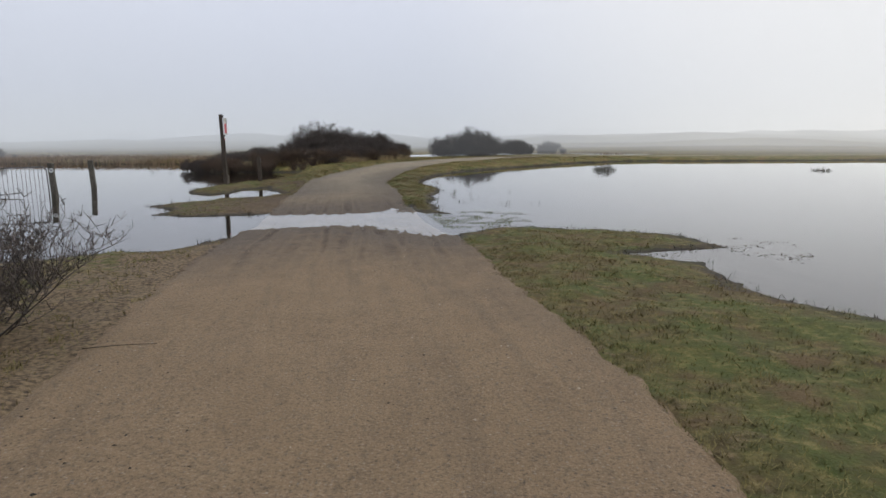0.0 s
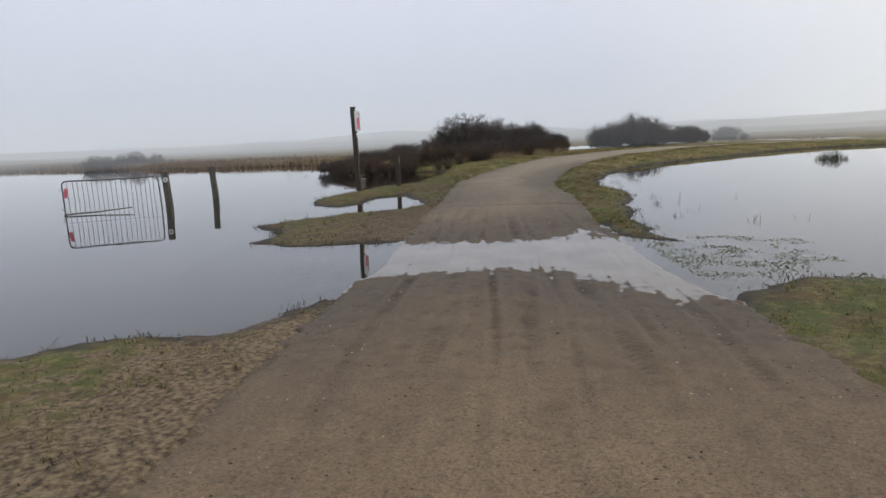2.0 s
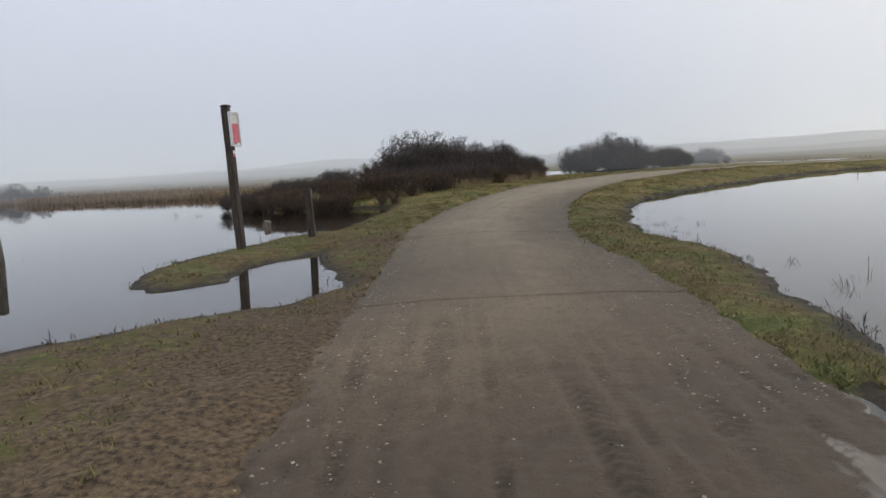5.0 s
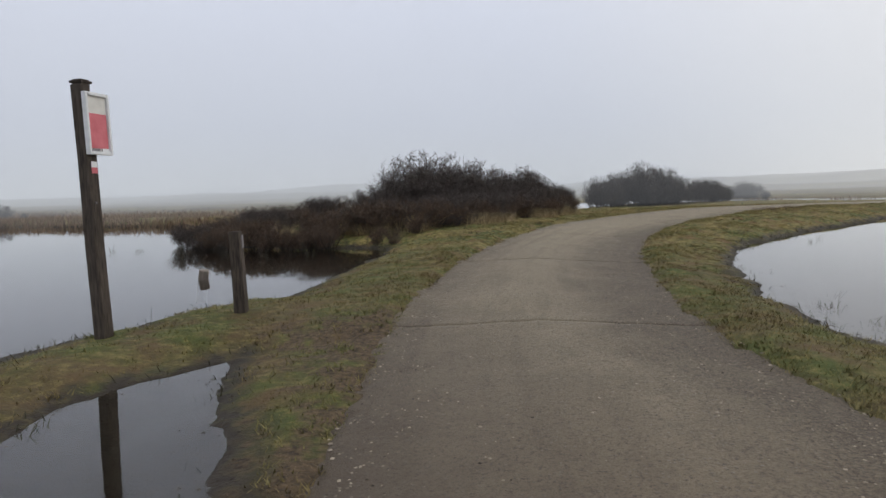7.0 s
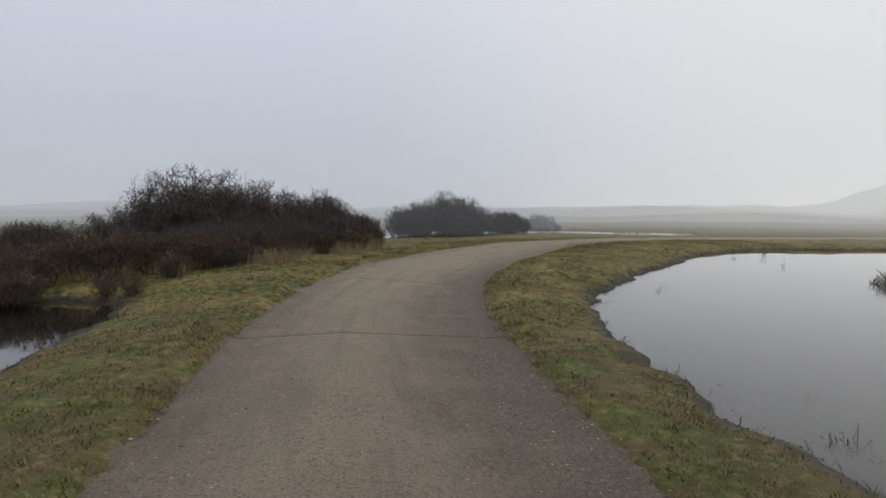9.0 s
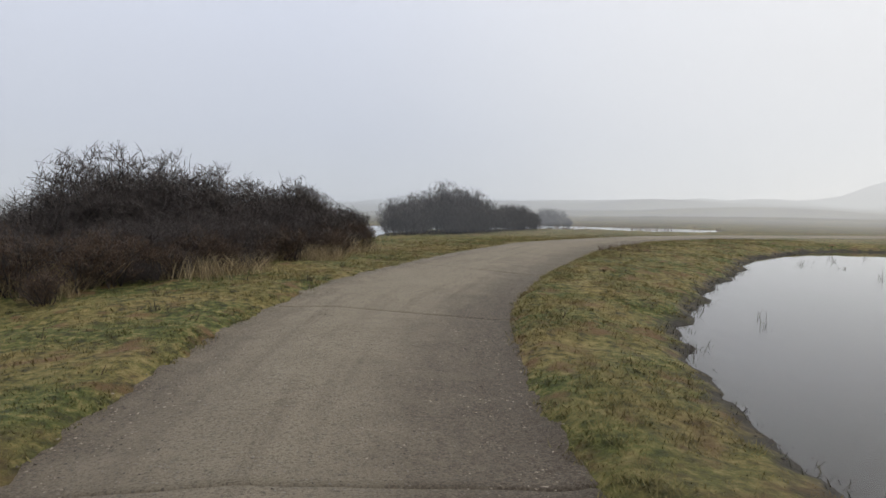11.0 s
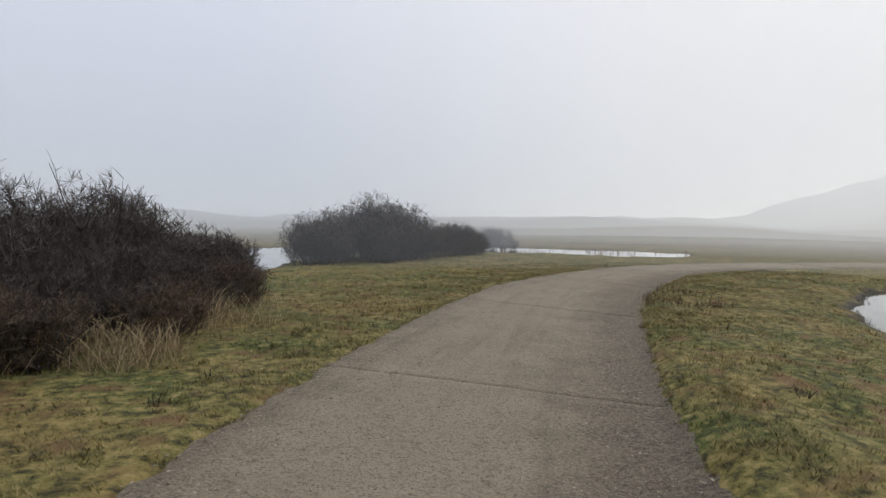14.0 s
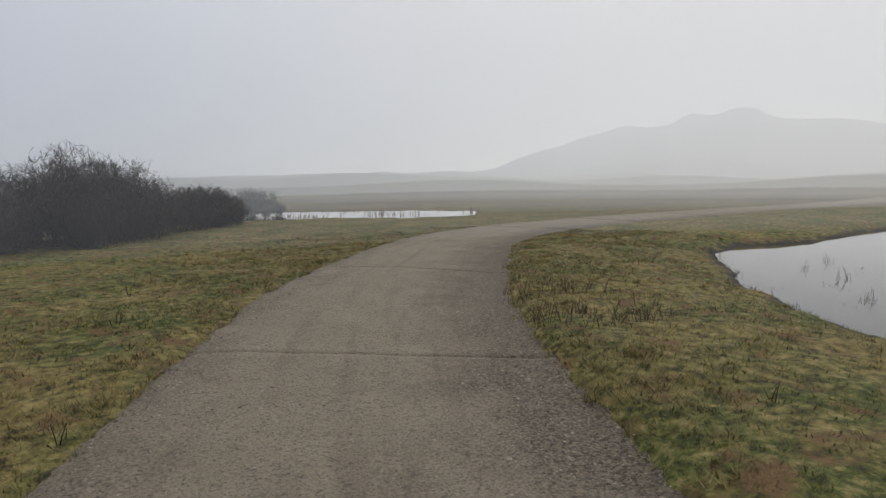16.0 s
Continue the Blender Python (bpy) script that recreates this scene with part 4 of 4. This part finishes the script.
sprig("dark round clump of rushes out in the pond", "rush_clump", M_RUSH, 6, 160, 0.5, 0.25, 0.008, (18.5, 29.5), "rushes")
rg2 = random.Random(40)
for x, y, n, tall in [(1.15, 14.6, 9, 0.30), (1.5, 15.4, 5, 0.3), (2.3, 13.9, 6, 0.3), (3.1, 14.2, 5, 0.35), (1.0, 16.5, 10, 0.3), (0.95, 18.0, 8, 0.25), (1.4, 17.2, 5, 0.3), (2.6, 17.6, 4, 0.3), (0.2, 21.6, 9, 0.22), (0.35, 20.9, 8, 0.22), (0.1, 22.4, 12, 0.26),
                      (0.75, 22.2, 5, 0.3), (0.5, 23.4, 6, 0.2), (0.35, 25.6, 7, 0.2), (8.8, 35.2, 5, 0.6), (2.6, 30.2, 6, 0.3), (3.0, 30.9, 6, 0.25), (9.3, 38.5, 14, 0.35), (8.8, 38.0, 9, 0.2), (11.0, 39.5, 12, 0.45), (11.6, 40.4, 8, 0.3),
                      (10.3, 39.4, 8, 0.2), (9.6, 37.4, 12, 0.25), (13.0, 40.6, 8, 0.3), (-9.4, 28.0, 16, 0.4), (-10.6, 28.4, 14, 0.4), (-8.3, 27.9, 18, 0.4), (-12.0, 28.8, 16, 0.4), (-13.4, 29.2, 12, 0.35), (-14.3, 29.4, 8, 0.35), (-11.4, 19.9, 5, 0.2), (-7.05, 20.6, 5, 0.3)]:
    sprig("thin dead rush stems standing in shallow water", "rush_sprig", M_RUSH, rg2.randint(0, 9999), n, 0.13, tall * 0.85, 0.0045, (x, y), "rushes")["group"] = "rush sprigs in the flood"
for x, y, n, tall in [(-4.49, 29.5, 5, 0.22), (-5.0, 31.75, 7, 0.2), (-4.7, 30.3, 5, 0.16), (-4.95, 30.9, 6, 0.18), (-5.3, 31.2, 6, 0.2), (-5.2, 30.2, 5, 0.15), (-4.45, 32.9, 5, 0.2), (0.55, 41.5, 6, 0.22), (1.0, 43.5, 8, 0.25), (-2.0, 40.6, 6, 0.22), (-1.1, 38.9, 5, 0.15), (-4.1, 34.0, 6, 0.2)]:
    sprig("small dead twiggy weed in the verge", "dead_weed", M_DRIFT, rg2.randint(0, 9999), n, 0.06, tall, 0.005, (x, y), "weed")["group"] = "dead weeds in the verge"
for _ in range(42):
    x, y = rg2.uniform(3.6, 6.0), rg2.uniform(38.6, 42.2)
    if abs(float(survey(np.array([[x, y]]))[2][0])) < 1.3 and float(survey(np.array([[x, y]]))[2][0]) > 0.15:
        sprig("rusty dead weed stalks in rough grass", "dead_weed", M_RUST, rg2.randint(0, 9999), 22, 0.28, 0.24, 0.004, (x, y), "weed")["group"] = "dead weeds in the verge"
pool_weed = Sticks()
for _ in range(900):
    x, y = rg2.uniform(6, 20), rg2.uniform(58.5, 64)
    if math.sin(x * 1.3) + math.sin(y * 2.1 + x * 0.4) > 0.5:
        root = Vector((x, y, -0.03))
        pool_weed.blade(root, root + Vector((rg2.gauss(0, 0.1), rg2.gauss(0, 0.1), rg2.uniform(0.08, 0.3))), 0.035, rg2)
tagged(pool_weed.build("reed_belt", M_REED), "brown reeds breaking the far pool", "reeds", kind="stuff")
stick = Sticks()
stick.tube([Vector((-1.62, 2.05, height(-1.62, 2.05) + 0.02)), Vector((-1.4, 2.13, height(-1.4, 2.13) + 0.025)), Vector((-1.12, 2.2, height(-1.12, 2.2) + 0.02))], 0.004, 0.002, 5)
tagged(stick.build("fallen_stick", M_DRIFT), "thin dark stick lying on the sandy track", "stick")
scatter("weed_mat", M_DRIFT, 5000, (8.2, 37.2), (12.6, 41.6), (0.008, 0.024), lambda xy, z, sd, e, r: (sd < 0) & (rough(xy[:, 0], xy[:, 1], 0.5) + 0.4 * rough(xy[:, 0], xy[:, 1], 0.17) > r.uniform(0.45, 1.0, len(e))), "dark drowned weed breaking the pond", "weeds", 25)
scatter("weed_mat", M_DRIFT, 4000, (-0.4, 20.6), (1.0, 24.5), (0.005, 0.016), lambda xy, z, sd, e, r: (sd < 0.05) & (sd > -0.55) & (rough(xy[:, 0], xy[:, 1], 0.3) > r.uniform(0.1, 0.7, len(e))), "dark drowned weed breaking the pond", "weeds", 26)
scatter("weed_mat", M_DRIFT, 2500, (4.0, 6.0), (7.4, 8.4), (0.008, 0.026), lambda xy, z, sd, e, r: (sd < 0.05) & (sd > -1.2) & (rough(xy[:, 0], xy[:, 1], 0.4) > r.uniform(0.2, 0.8, len(e))), "dark drowned weed breaking the pond", "weeds", 27)
scatter("litter", M_DRIFT, 2600, (-2.5, -1.5), (3.2, 9.4), (0.004, 0.016), lambda xy, z, sd, e, r: (e < 0.0) & (sd > 0.1) & (rough(xy[:, 0], xy[:, 1], 0.5) > r.uniform(-0.1, 0.6, len(e))), "dark crumbs of plant litter on the sandy track", "debris", 31)
scatter("gravel", M_STONE, 60000, (-5.5, 10), (8, 46), (0.007, 0.017), lambda xy, z, sd, e, r: (e < 0.06) & (e > -1.0) & (sd > 0.1) & (r.rand(len(e)) < np.clip(0.75 + e * 0.75, 0.05, 0.7)) & (rough(xy[:, 0], xy[:, 1], 0.6) > r.uniform(-0.9, 0.5, len(e))), "loose dark and pale stones along the track's edges", "gravel", 41)
rg3 = random.Random(52)
made = 0
while made < 44:
    y = rg3.uniform(27.5, 41.0)
    x = float(np.interp(y, TRACK[:240, 1], TRACK[:240, 0])) if made % 4 else float(np.interp(y, TRACK[:240, 1], TRACK[:240, 0])) + 4.2
    x -= rg3.uniform(1.75, 3.1) if made % 4 else rg3.uniform(0.6, 2.2)
    sprig("small dark withered weed standing in the short grass", "dead_weed", rg3.choice((M_DRIFT, M_DRIFT, M_RUST)), rg3.randint(0, 9999), rg3.randint(5, 14), 0.07, rg3.uniform(0.08, 0.2), 0.005, (x, y), "weed")["group"] = "dead weeds in the verge"
    made += 1
